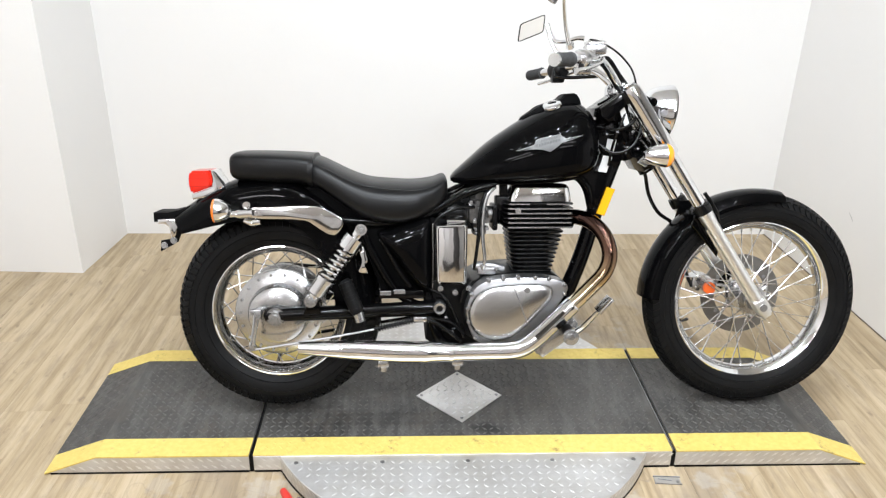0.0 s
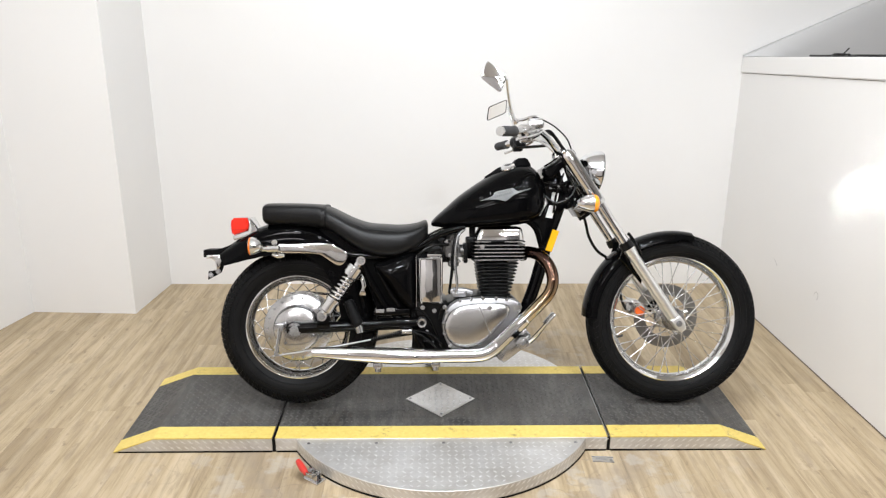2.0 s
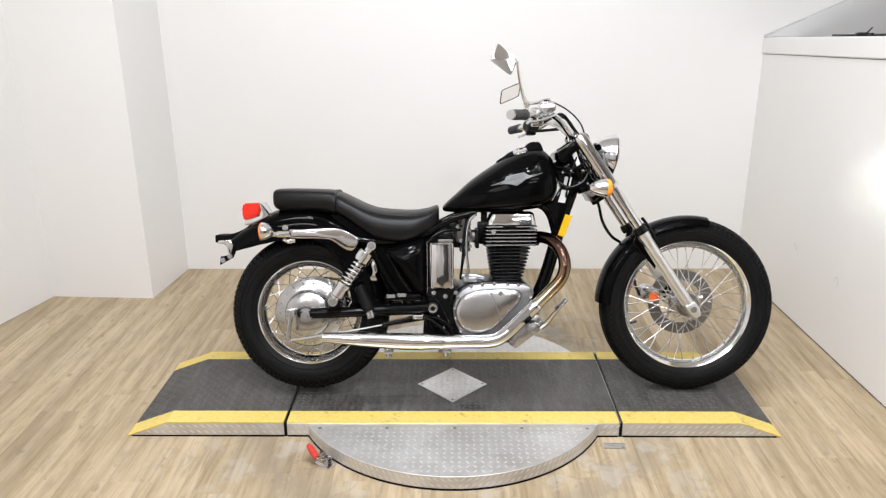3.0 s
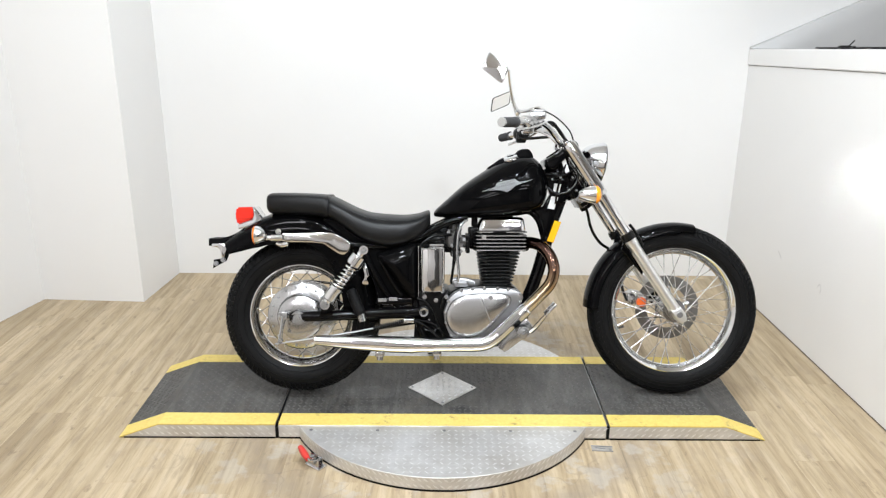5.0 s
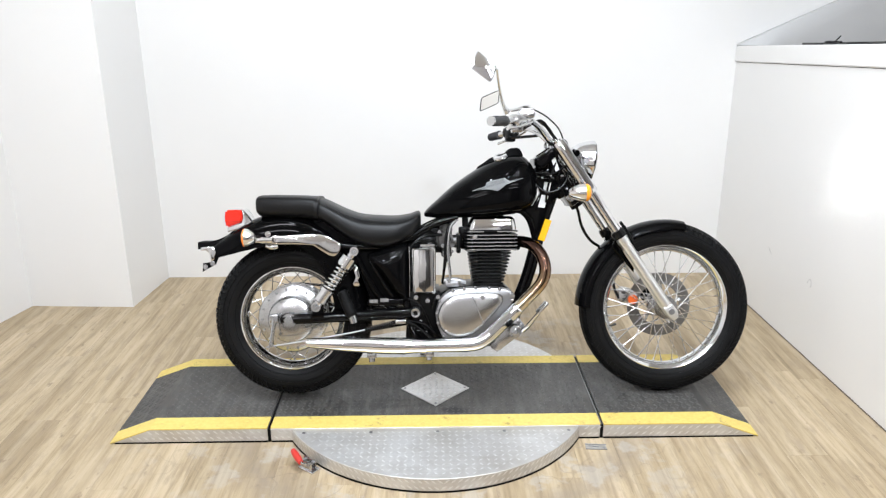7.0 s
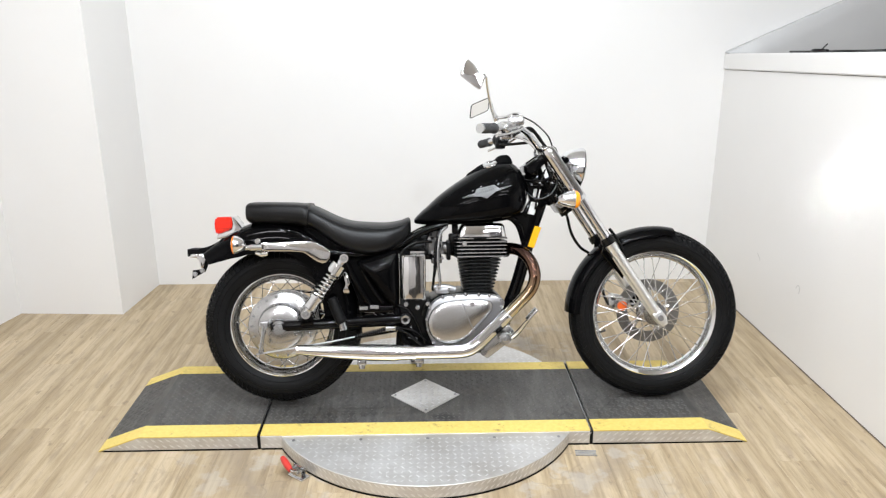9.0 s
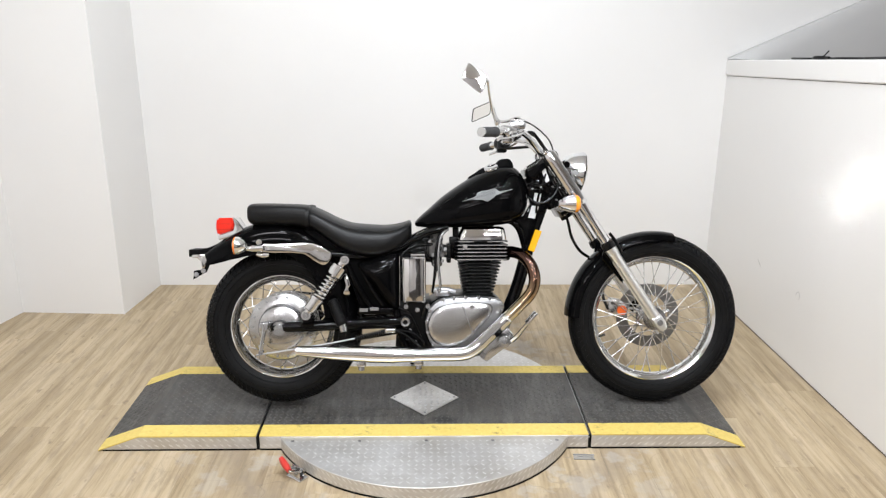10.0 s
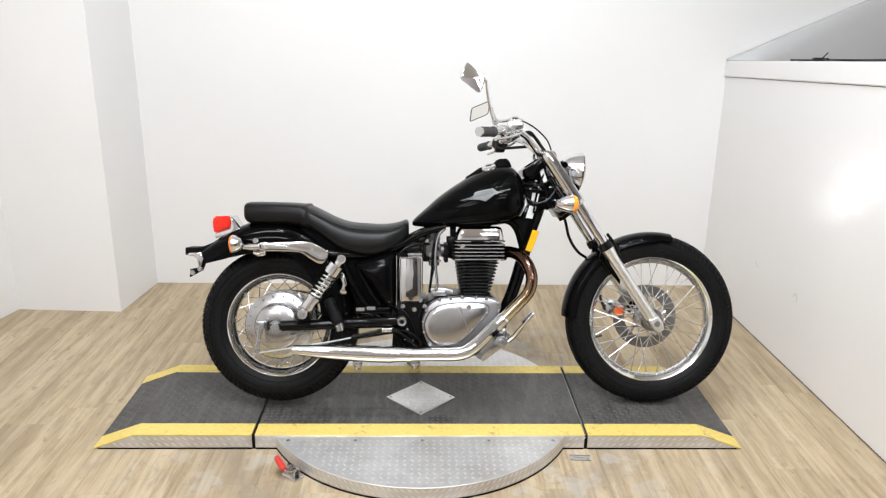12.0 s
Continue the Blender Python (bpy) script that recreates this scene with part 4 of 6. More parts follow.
for s in (-1, 1):
    indicator((0.566, s * 0.172, 0.797), 0, (0.53, s * 0.1, 0.79), 1.45)
    indicator((-0.70, s * 0.185, 0.644), 180, (-0.66, s * 0.1, 0.64))
for s in (-1, 1):
    bm = bmesh.new()
    tube(bm, ((-0.665, s * 0.175, 0.632), (-0.65, s * 0.172, 0.632), (-0.645, s * 0.17, 0.632), (-0.605, s * 0.165, 0.633)), (0.009, 0.009, 0.0125, 0.0125), 14, 2)
    bolt(bm, (-0.62, s * 0.16, 0.655), (0, s, 0.3), 0.008, 0.01)
    part("indicator_stem", bm, chrome, bike, "chrome turn signal stem")
bm = bmesh.new()
prism(bm, ((0.497, 0.775), (0.52, 0.762), (0.585, 0.795), (0.575, 0.815), (0.52, 0.80)), -0.14, -0.134, 0.002, 1)
part("indicator_bracket", bm, zinc, fork, "grey alloy bracket")

# ---- frame and engine ----
bm = bmesh.new()
rod(bm, (0.452, 0, 0.945), (0.525, 0, 0.785), 0.033, 20)
tube(bm, ((0.47, 0, 0.90), (0.38, 0, 0.86), (0.2, 0, 0.785), (0.08, 0, 0.725), (0.0, 0, 0.665), (-0.2, 0, 0.60), (-0.3, 0, 0.585)), 0.025, 14, 4)
tube(bm, ((0.487, 0, 0.84), (0.452, 0, 0.74), (0.424, 0, 0.66), (0.402, 0, 0.57), (0.375, 0, 0.475), (0.34, 0, 0.38), (0.305, 0, 0.29)), 0.0255, 16, 5)
prism(bm, ((0.40, 0.87), (0.475, 0.90), (0.51, 0.80), (0.462, 0.75), (0.42, 0.80)), -0.03, 0.03, 0.006)
prism(bm, ((0.345, 0.735), (0.395, 0.75), (0.43, 0.81), (0.475, 0.79), (0.445, 0.70), (0.415, 0.625), (0.395, 0.64), (0.39, 0.69), (0.37, 0.712)), -0.028, 0.028, 0.008)
tube(bm, ((0.28, -0.02, 0.735), (0.345, -0.02, 0.728), (0.378, -0.02, 0.695), (0.40, -0.01, 0.63)), 0.014, 12, 5)
frame_part = part("frame", bm, frame_black, bike, "gloss black tubular frame")
for y in (-0.105, 0.105):
    bm = bmesh.new()
    tube(bm, ((0.33, y * 0.35, 0.35), (0.30, y * 0.8, 0.27), (0.22, y * 0.9, 0.222), (0.0, y * 0.9, 0.215), (-0.07, y, 0.24), (-0.1, y, 0.34), (-0.13, y * 0.9, 0.46), (-0.2, y * 0.8, 0.6)), 0.0155, 12, 5)
    part("cradle_tube", bm, frame_black, frame_part)
    bm = bmesh.new()
    tube(bm, ((0.09, y * 0.8, 0.706), (0.026, y * 0.92, 0.691), (-0.03, y * 0.95, 0.667), (-0.097, y, 0.629), (-0.2, y, 0.6), (-0.30, y * 1.05, 0.602), (-0.45, y * 1.15, 0.615), (-0.62, y * 1.1, 0.63)), 0.0135, 12, 5)
    part("seat_rail", bm, frame_black, frame_part)
    bm = bmesh.new()
    tube(bm, ((-0.30, y * 1.05, 0.57), (-0.25, y * 1.05, 0.47), (-0.19, y, 0.38), (-0.1, y, 0.33)), 0.013, 12, 5)
    part("rear_stay", bm, frame_black, frame_part)
bm = bmesh.new()
prism(bm, ((0.438, 0.695), (0.464, 0.688), (0.434, 0.606), (0.409, 0.614)), -0.041, -0.031, 0.002, 1)
part("side_reflector", bm, amber_reflector, bike, "amber side reflector on the frame")
bm = bmesh.new()
prism(bm, ((0.425, 0.79), (0.452, 0.785), (0.436, 0.738), (0.41, 0.742)), -0.0345, -0.0325)
part("sticker", bm, white_tag, frame_part, "white label on the frame")
bm = bmesh.new()
prism(bm, ((0.436, 0.84), (0.463, 0.836), (0.455, 0.80), (0.43, 0.803)), -0.0345, -0.0325)
part("sticker", bm, white_tag, frame_part, "white label on the frame")
bm = bmesh.new()
for k, (x, z) in enumerate(((0.47, 0.93), (0.435, 0.91), (0.44, 0.87), (0.48, 0.88), (0.515, 0.85))):
    box(bm, x - 0.02, x + 0.014, -0.075 + 0.006 * k, -0.03, z - 0.018, z + 0.012, 0.005, 2)
part("wiring_block", bm, frame_black, frame_part, "black wiring connectors at the steering head")
bm = bmesh.new()
prism(bm, ((0.453, 0.933), (0.469, 0.938), (0.489, 0.88), (0.475, 0.873)), -0.078, -0.072, 0.0015, 1)
part("sticker", bm, white_tag, frame_part, "white label on the wiring")
for x, z in ((0.425, 0.895), (0.452, 0.862), (0.498, 0.862), (0.505, 0.905), (0.485, 0.815), (0.515, 0.812), (0.42, 0.855)):
    bm = bmesh.new()
    rod(bm, (x, -0.05, z), (x, -0.082, z), 0.0042, 12)
    rod(bm, (x, -0.08, z), (x, -0.085, z), 0.003, 6)
    part("cable_clip", bm, zinc, frame_part, "bright metal cable clip")
for pts in (((0.395, -0.06, 0.83), (0.44, -0.085, 0.80), (0.49, -0.09, 0.815), (0.52, -0.08, 0.87), (0.50, -0.07, 0.93)),
            ((0.40, -0.05, 0.875), (0.45, -0.08, 0.868), (0.49, -0.085, 0.885), (0.515, -0.08, 0.92)),
            ((0.48, -0.07, 0.93), (0.46, -0.08, 0.88), (0.445, -0.06, 0.82), (0.44, -0.04, 0.76))):
    bm = bmesh.new()
    tube(bm, pts, 0.0042, 8, 6)
    part("control_cable", bm, hose, bike, "thin black control cable")

bm = bmesh.new()
prism(bm, ((0.005, 0.255), (-0.01, 0.33), (0.01, 0.41), (0.06, 0.438), (0.14, 0.445), (0.27, 0.442), (0.303, 0.415), (0.3, 0.36), (0.25, 0.255), (0.16, 0.215), (0.05, 0.22)), -0.105, 0.13, 0.012, 3)
engine = part("engine", bm, fin_black, bike, "single-cylinder engine with polished alloy covers")


def dome(bm, outline, layers, steps=4):
    """A bulged cover: an outline in x and z, shrunk layer by layer (share, y)."""
    pts = [Vector((x, 0, z)) for x, z in outline]
    pts = smooth_line(pts, steps, closed=True)
    c = sum(pts, Vector()) / len(pts)
    loft(bm, [[Vector((c.x + (p.x - c.x) * k, y, c.z + (p.z - c.z) * k)) for p in pts] for k, y in layers])


case_line = ((0.002, 0.34), (0.008, 0.37), (0.024, 0.405), (0.053, 0.428), (0.09, 0.437), (0.16, 0.442), (0.232, 0.44), (0.284, 0.43), (0.303, 0.408), (0.29, 0.38), (0.25, 0.325), (0.2, 0.27), (0.15, 0.24), (0.09, 0.235), (0.035, 0.25), (0.01, 0.295))
bm = bmesh.new()
dome(bm, case_line, ((1.0, -0.10), (1.0, -0.15), (0.985, -0.156), (0.95, -0.158)))
part("case_flange", bm, cast_alloy, engine, "cast alloy case edge")
cover_line = ((0.010, 0.332), (0.015, 0.36), (0.030, 0.388), (0.059, 0.409), (0.102, 0.420), (0.166, 0.424), (0.222, 0.423), (0.247, 0.415), (0.256, 0.400), (0.250, 0.377), (0.230, 0.351), (0.206, 0.325), (0.171, 0.288), (0.132, 0.262), (0.089, 0.251), (0.047, 0.264), (0.020, 0.294))
bm = bmesh.new()
dome(bm, cover_line, ((1.015, -0.15), (1.015, -0.160), (1.0, -0.164), (0.985, -0.170), (0.95, -0.1735), (0.85, -0.1765), (0.7, -0.179), (0.5, -0.181), (0.3, -0.1825), (0.1, -0.183)))
cover = part("clutch_cover", bm, brushed_alloy, engine, "brushed alloy clutch cover")
bm = bmesh.new()
tube(bm, ((0.138, -0.1755, 0.416), (0.152, -0.1805, 0.385), (0.168, -0.1815, 0.34), (0.184, -0.1775, 0.302)), 0.0018, 6, 4)
part("cover_seam", bm, cast_alloy, cover)
for x, z in ((0.068, 0.433), (0.11, 0.439), (0.155, 0.442), (0.205, 0.441), (0.245, 0.437), (0.292, 0.418), (0.292, 0.392), (0.018, 0.392), (0.007, 0.35), (0.010, 0.31), (0.03, 0.262)):
    bm = bmesh.new()
    rod(bm, (x, -0.14, z), (x, -0.159, z), 0.0062, 14)
    tube(bm, ((x, -0.157, z), (x, -0.164, z), (x, -0.1652, z)), (0.0046, 0.0046, 0.0036), 12, 1)
    part("case_bolt", bm, zinc, engine)
bm = bmesh.new()
rod(bm, (0.178, -0.172, 0.408), (0.178, -0.181, 0.408), 0.0085, 16)
part("filler_plug", bm, cast_alloy, cover)

# cylinder: finned black barrel, head with bright fin edges, chrome rocker cover


def rounded(x0, x1, y0, y1, r, n=4):
    out = []
    for cx, cy, a0 in ((x1 - r, y1 - r, 0), (x0 + r, y1 - r, 90), (x0 + r, y0 + r, 180), (x1 - r, y0 + r, 270)):
        for k in range(n + 1):
            q = radians(a0 + 90 * k / n)
            out.append((cx + r * math.cos(q), cy + r * math.sin(q)))
    return out


bm = bmesh.new()
prism(bm, rounded(0.168, 0.265, -0.07, 0.07, 0.03), 0.435, 0.66, axis="z")
barrel = part("cylinder", bm, fin_black, bike, "black finned cylinder")
N = 10
for k in range(N):
    z = 0.447 + k * 0.0132
    u = k / (N - 1)
    bm = bmesh.new()
    prism(bm, rounded(0.150 - 0.016 * u, 0.270 + 0.03 * u, -0.085 - 0.012 * u, 0.085 + 0.012 * u, 0.022), z - 0.0024, z + 0.0024, axis="z", bevel=0.0016, seg=2)
    part("cooling_fin", bm, fin_black, barrel)
bm = bmesh.new()
prism(bm, rounded(0.15, 0.30, -0.085, 0.085, 0.02), 0.575, 0.66, axis="z")
cyl_head = part("cylinder_head", bm, fin_black, bike, "black cylinder head with polished fin edges")
for k in range(6):
    z = 0.583 + k * 0.0138
    bm = bmesh.new()
    prism(bm, rounded(0.117 + 0.002 * (k == 5), 0.322, -0.118, 0.118, 0.018), z - 0.0026, z + 0.0026, axis="z", bevel=0.0012, seg=1)
    part("head_fin", bm, fin_black, cyl_head)
    for x0, x1 in (((0.128, 0.19), (0.24, 0.314)) if k == 5 else ((0.126, 0.316),)):
        bm = bmesh.new()
        box(bm, x0, x1, -0.1196, -0.1172, z - 0.0021, z + 0.0021, 0.0006, 1)
        part("fin_edge", bm, satin_alloy, cyl_head, "polished fin edge")
bm = bmesh.new()
loft(bm, [[(x, y, z) for x, y in rounded(x0, x1, -h, h, 0.022)] for x0, x1, h, z in ((0.130, 0.318, 0.105, 0.658), (0.132, 0.317, 0.105, 0.668), (0.142, 0.312, 0.10, 0.698), (0.150, 0.306, 0.092, 0.706), (0.165, 0.295, 0.075, 0.709))])
part("rocker_cover", bm, chrome, cyl_head, "chrome rocker cover")
bm = bmesh.new()
rod(bm, (0.155, -0.112, 0.634), (0.155, -0.126, 0.634), 0.009, 16)
part("head_plug", bm, satin_alloy, cyl_head)
for x, z in ((0.19, 0.714), (0.235, 0.717), (0.262, 0.72)):
    bm = bmesh.new()
    box(bm, x - 0.012, x + 0.012, -0.05, 0.0, z - 0.012, z + 0.012, 0.004, 2)
    part("mount_block", bm, fin_black, frame_part)

# carburettor, inlet, hoses
bm = bmesh.new()
tube(bm, ((-0.06, -0.02, 0.612), (-0.02, -0.025, 0.615), (0.012, -0.03, 0.615)), (0.042, 0.04, 0.034), 20, 3)
part("intake_boot", bm, hose, bike, "black rubber air boot")
bm = bmesh.new()
tube(bm, ((0.085, -0.03, 0.612), (0.105, -0.02, 0.608), (0.13, 0.0, 0.605)), (0.026, 0.026, 0.03), 18, 3)
part("intake_boot", bm, hose, bike, "black rubber inlet boot")
bm = bmesh.new()
rod(bm, (0.01, -0.03, 0.615), (0.09, -0.03, 0.612), 0.025, 20)
for k in range(6):
    q = k * 1.05
    rod(bm, (0.048 + 0.021 * math.cos(q), -0.03 + 0.021 * math.sin(q), 0.66), (0.048 + 0.021 * math.cos(q), -0.03 + 0.021 * math.sin(q), 0.672), 0.004, 8)
box(bm, 0.022, 0.074, -0.056, -0.004, 0.655, 0.661, 0.002, 1)
box(bm, 0.028, 0.07, -0.055, -0.008, 0.553, 0.575, 0.005, 2)
tube(bm, ((0.048, -0.03, 0.68), (0.048, -0.03, 0.66), (0.048, -0.03, 0.62), (0.048, -0.03, 0.575), (0.048, -0.03, 0.55)), (0.02, 0.024, 0.024, 0.02, 0.013), 18, 2)
box(bm, 0.015, 0.075, -0.07, -0.04, 0.59, 0.64, 0.008, 2)
rod(bm, (0.03, -0.08, 0.635), (0.03, -0.03, 0.635), 0.012, 14)
rod(bm, (0.068, -0.082, 0.60), (0.068, -0.03, 0.60), 0.009, 14)
carb = part("carburettor", bm, carb_alloy, bike, "cast alloy carburettor")
for x, y, z, r in ((0.02, -0.075, 0.652, 0.007), (0.055, -0.085, 0.625, 0.012), (0.035, -0.08, 0.598, 0.008), (0.07, -0.078, 0.575, 0.006), (0.04, -0.072, 0.56, 0.007)):
    bm = bmesh.new()
    rod(bm, (x, y + 0.03, z), (x, y, z), r, 14)
    rod(bm, (x, y + 0.001, z), (x, y - 0.006, z), r * 0.55, 6)
    part("carburettor_screw", bm, zinc if r < 0.01 else fin_black, carb)
bm = bmesh.new()
tube(bm, ((0.02, -0.07, 0.66), (0.0, -0.085, 0.64), (0.012, -0.09, 0.6), (0.03, -0.08, 0.57)), 0.003, 8, 5)
part("throttle_cable", bm, hose, carb)
bm = bmesh.new()
box(bm, 0.088, 0.104, -0.062, 0.03, 0.566, 0.642, 0.005, 2)
rod(bm, (0.096, -0.06, 0.63), (0.096, -0.07, 0.63), 0.006, 6)
rod(bm, (0.096, -0.06, 0.578), (0.096, -0.07, 0.578), 0.006, 6)
part("inlet_flange", bm, fin_black, carb)
bm = bmesh.new()
box(bm, 0.098, 0.142, -0.04, 0.0, 0.622, 0.668, 0.006, 2)
box(bm, 0.112, 0.136, -0.034, -0.006, 0.668, 0.705, 0.004, 2)
part("ignition_coil", bm, fin_black, bike, "black ignition coil under the tank")
bm = bmesh.new()
box(bm, -0.01, 0.026, -0.03, 0.02, 0.6, 0.664, 0.006, 2)
box(bm, 0.006, 0.034, -0.04, -0.02, 0.568, 0.606, 0.004, 2)
part("throttle_bracket", bm, fin_black, carb)
bm = bmesh.new()
tube(bm, ((0.076, -0.085, 0.70), (0.055, -0.1, 0.668), (0.044, -0.105, 0.62), (0.041, -0.105, 0.56), (0.036, -0.1, 0.50), (0.03, -0.095, 0.455)), 0.0052, 10, 5)
part("fuel_hose", bm, hose, bike, "black rubber fuel hose")
bm = bmesh.new()
tube(bm, ((0.09, -0.09, 0.70), (0.066, -0.105, 0.675), (0.055, -0.11, 0.62), (0.054, -0.11, 0.55), (0.06, -0.11, 0.49), (0.056, -0.105, 0.455)), 0.0055, 10, 5)
part("breather_hose", bm, zinc, bike, "grey clear breather hose")
bm = bmesh.new()
tube(bm, ((0.05, -0.07, 0.56), (0.042, -0.08, 0.52), (0.034, -0.085, 0.48), (0.032, -0.085, 0.45)), 0.004, 8, 5)
part("control_cable", bm, hose, bike, "thin black control cable")
bm = bmesh.new()
tube(bm, ((0.025, -0.09, 0.462), (0.05, -0.09, 0.464), (0.09, -0.09, 0.462), (0.12, -0.09, 0.455)), (0.008, 0.013, 0.013, 0.01), 18, 3)
box(bm, 0.04, 0.095, -0.105, -0.05, 0.44, 0.462, 0.005, 2)
part("starter_motor", bm, cast_alloy, engine)
for x, z in ((0.05, 0.468), (0.094, 0.458)):
    bm = bmesh.new()
    rod(bm, (x, -0.09, z), (x, -0.114, z), 0.005, 12)
    rod(bm, (x, -0.112, z), (x, -0.118, z), 0.0032, 6)
    part("starter_bolt", bm, zinc, engine)

# ---- exhaust ----
bm = bmesh.new()
tube(bm, ((0.30, -0.06, 0.604), (0.335, -0.09, 0.611), (0.372, -0.135, 0.600), (0.401, -0.172, 0.565), (0.413, -0.188, 0.515), (0.400, -0.192, 0.465), (0.362, -0.192, 0.420), (0.318, -0.192, 0.376), (0.285, -0.192, 0.344)), 0.0226, 24, 7)
pipe = part("header_pipe", bm, blued, bike, "heat-blued chrome header pipe")
bm = bmesh.new()
rod(bm, (0.308, -0.07, 0.604), (0.322, -0.078, 0.607), 0.03, 22)
part("pipe_collar", bm, fin_black, pipe)
bm = bmesh.new()
tube(bm, ((0.312, -0.192, 0.370), (0.308, -0.192, 0.366), (0.26, -0.192, 0.320), (0.205, -0.193, 0.268), (0.165, -0.194, 0.240), (0.125, -0.195, 0.232), (0.06, -0.195, 0.231), (-0.04, -0.196, 0.231)), (0.0235, 0.0262, 0.0262, 0.0262, 0.0262, 0.0258, 0.0258, 0.0258), 24, 6)
part("pipe_shield", bm, chrome, pipe, "chrome exhaust pipe cover")
bm = bmesh.new()
prism(bm, ((0.195, 0.283), (0.275, 0.358), (0.285, 0.35), (0.205, 0.27)), -0.2205, -0.2175, 0.001, 1)
part("shield_band", bm, chrome, pipe)
bm = bmesh.new()
tube(bm, ((-0.035, -0.196, 0.231), (-0.04, -0.196, 0.231), (-0.085, -0.197, 0.232), (-0.12, -0.199, 0.233), (-0.2, -0.202, 0.236), (-0.345, -0.206, 0.245), (-0.44, -0.209, 0.251), (-0.48, -0.21, 0.2535)), (0.0262, 0.0275, 0.029, 0.0315, 0.0315, 0.027, 0.020, 0.0175), 28, 5, caps=False)
muffler = part("muffler", bm, chrome, bike, "long chrome tapered muffler")
bm = bmesh.new()
tube(bm, ((-0.4795, -0.21, 0.2535), (-0.46, -0.2095, 0.252), (-0.40, -0.208, 0.248)), (0.0165, 0.0165, 0.012), 20, 2)
part("muffler_tip", bm, fin_black, muffler, "dark inside of the muffler tip")
for x, r, z in ((-0.345, 0.0285, 0.2452), (-0.12, 0.0325, 0.2335), (-0.045, 0.0285, 0.2312)):
    bm = bmesh.new()
    tube(bm, ((x - 0.006, -0.2, z), (x + 0.006, -0.2, z)), r, 28, 1)
    part("muffler_band", bm, chrome, muffler)
for x, z in ((-0.24, 0.195), (-0.025, 0.198)):
    bm = bmesh.new()
    box(bm, x - 0.017, x + 0.017, -0.20, -0.155, z - 0.008, z + 0.012, 0.004, 2)
    rod(bm, (x, -0.185, z - 0.022), (x, -0.185, z + 0.005), 0.0115, 8)
    part("muffler_mount", bm, zinc, muffler)

# ---- tank ----
TX = (-0.036, -0.025, 0.009, 0.076, 0.166, 0.233, 0.300, 0.345, 0.378, 0.398, 0.407)
TT = (0.726, 0.740, 0.771, 0.830, 0.891, 0.929, 0.950, 0.946, 0.922, 0.885, 0.850)
TB = (0.712, 0.709, 0.706, 0.706, 0.708, 0.711, 0.718, 0.728, 0.745, 0.775, 0.815)
TW = (0.03, 0.05, 0.078, 0.108, 0.134, 0.144, 0.146, 0.138, 0.118, 0.085, 0.045)


def smooth_at(x, xs, vs):
    """A value on a smooth curve through the pairs."""
    n = len(xs)
    i = max(0, min(n - 2, int(np.searchsorted(xs, x)) - 1))
    h = xs[i + 1] - xs[i]
    u = min(1.0, max(0.0, (x - xs[i]) / h))
    slope = lambda k: (vs[min(k + 1, n - 1)] - vs[max(k - 1, 0)]) / (xs[min(k + 1, n - 1)] - xs[max(k - 1, 0)])
    m0, m1 = slope(i) * h, slope(i + 1) * h
    return (2 * u ** 3 - 3 * u ** 2 + 1) * vs[i] + (u ** 3 - 2 * u ** 2 + u) * m0 + (-2 * u ** 3 + 3 * u ** 2) * vs[i + 1] + (u ** 3 - u ** 2) * m1


def tank_loop(x, n=40):
    top, low, wide = (smooth_at(x, TX, v) for v in (TT, TB, TW))
    zc = low + 0.36 * (top - low)
    out = []
    for k in range(n):
        q = 2 * math.pi * k / n
        c, s = math.cos(q), math.sin(q)
        p = 2.15 if s > 0 else 3.6
        out.append((x, math.copysign(abs(c) ** (2 / p), c) * wide, zc + math.copysign(abs(s) ** (2 / p), s) * (top - zc if s > 0 else zc - low)))
    return out


def tank_side(x, z):
    top, low, wide = (smooth_at(x, TX, v) for v in (TT, TB, TW))
    zc = low + 0.36 * (top - low)
    p, u = (2.15, (z - zc) / (top - zc)) if z > zc else (3.6, (zc - z) / (zc - low))
    s = min(1.0, max(0.0, u)) ** (p / 2)
    return wide * math.sqrt(max(0.0, 1 - s * s)) ** (2 / p)


bm = bmesh.new()
xs = [TX[0] + (TX[-1] - TX[0]) * (0.5 - 0.5 * math.cos(math.pi * k / 46)) for k in range(47)]
loft(bm, [tank_loop(x) for x in xs])
tank = part("fuel_tank", bm, gloss_black, bike, "gloss black teardrop fuel tank", angle=60)
bm = bmesh.new()
lip = [(x, -tank_side(x, smooth_at(x, TX, TB) + 0.006) * 0.96, smooth_at(x, TX, TB) + 0.002) for x in (-0.03, 0.02, 0.1, 0.2, 0.3, 0.345)]
tube(bm, lip, 0.003, 8, 5)
part("tank_seam", bm, gloss_black, tank)
# winged badge with unreadable lettering as bars
bm = bmesh.new()
up = ((0.146, 0.8080), (0.180, 0.8195), (0.196, 0.8260), (0.201, 0.8395), (0.218, 0.8450), (0.243, 0.8500), (0.269, 0.8560), (0.275, 0.8500), (0.287, 0.8435), (0.336, 0.8535))
low = ((0.146, 0.8062), (0.180, 0.8110), (0.196, 0.8125), (0.201, 0.8125), (0.218, 0.8115), (0.240, 0.8050), (0.262, 0.8210), (0.272, 0.8300), (0.287, 0.8350), (0.336, 0.8522))
rows = []
for (xa, za), (xb, zb) in zip(up, low):
    rows.append([[bm.verts.new((xa + (xb - xa) * k / 4, -tank_side(xa, za + (zb - za) * k / 4) - d, za + (zb - za) * k / 4)) for k in range(5)] for d in (0.0032, -0.002)])
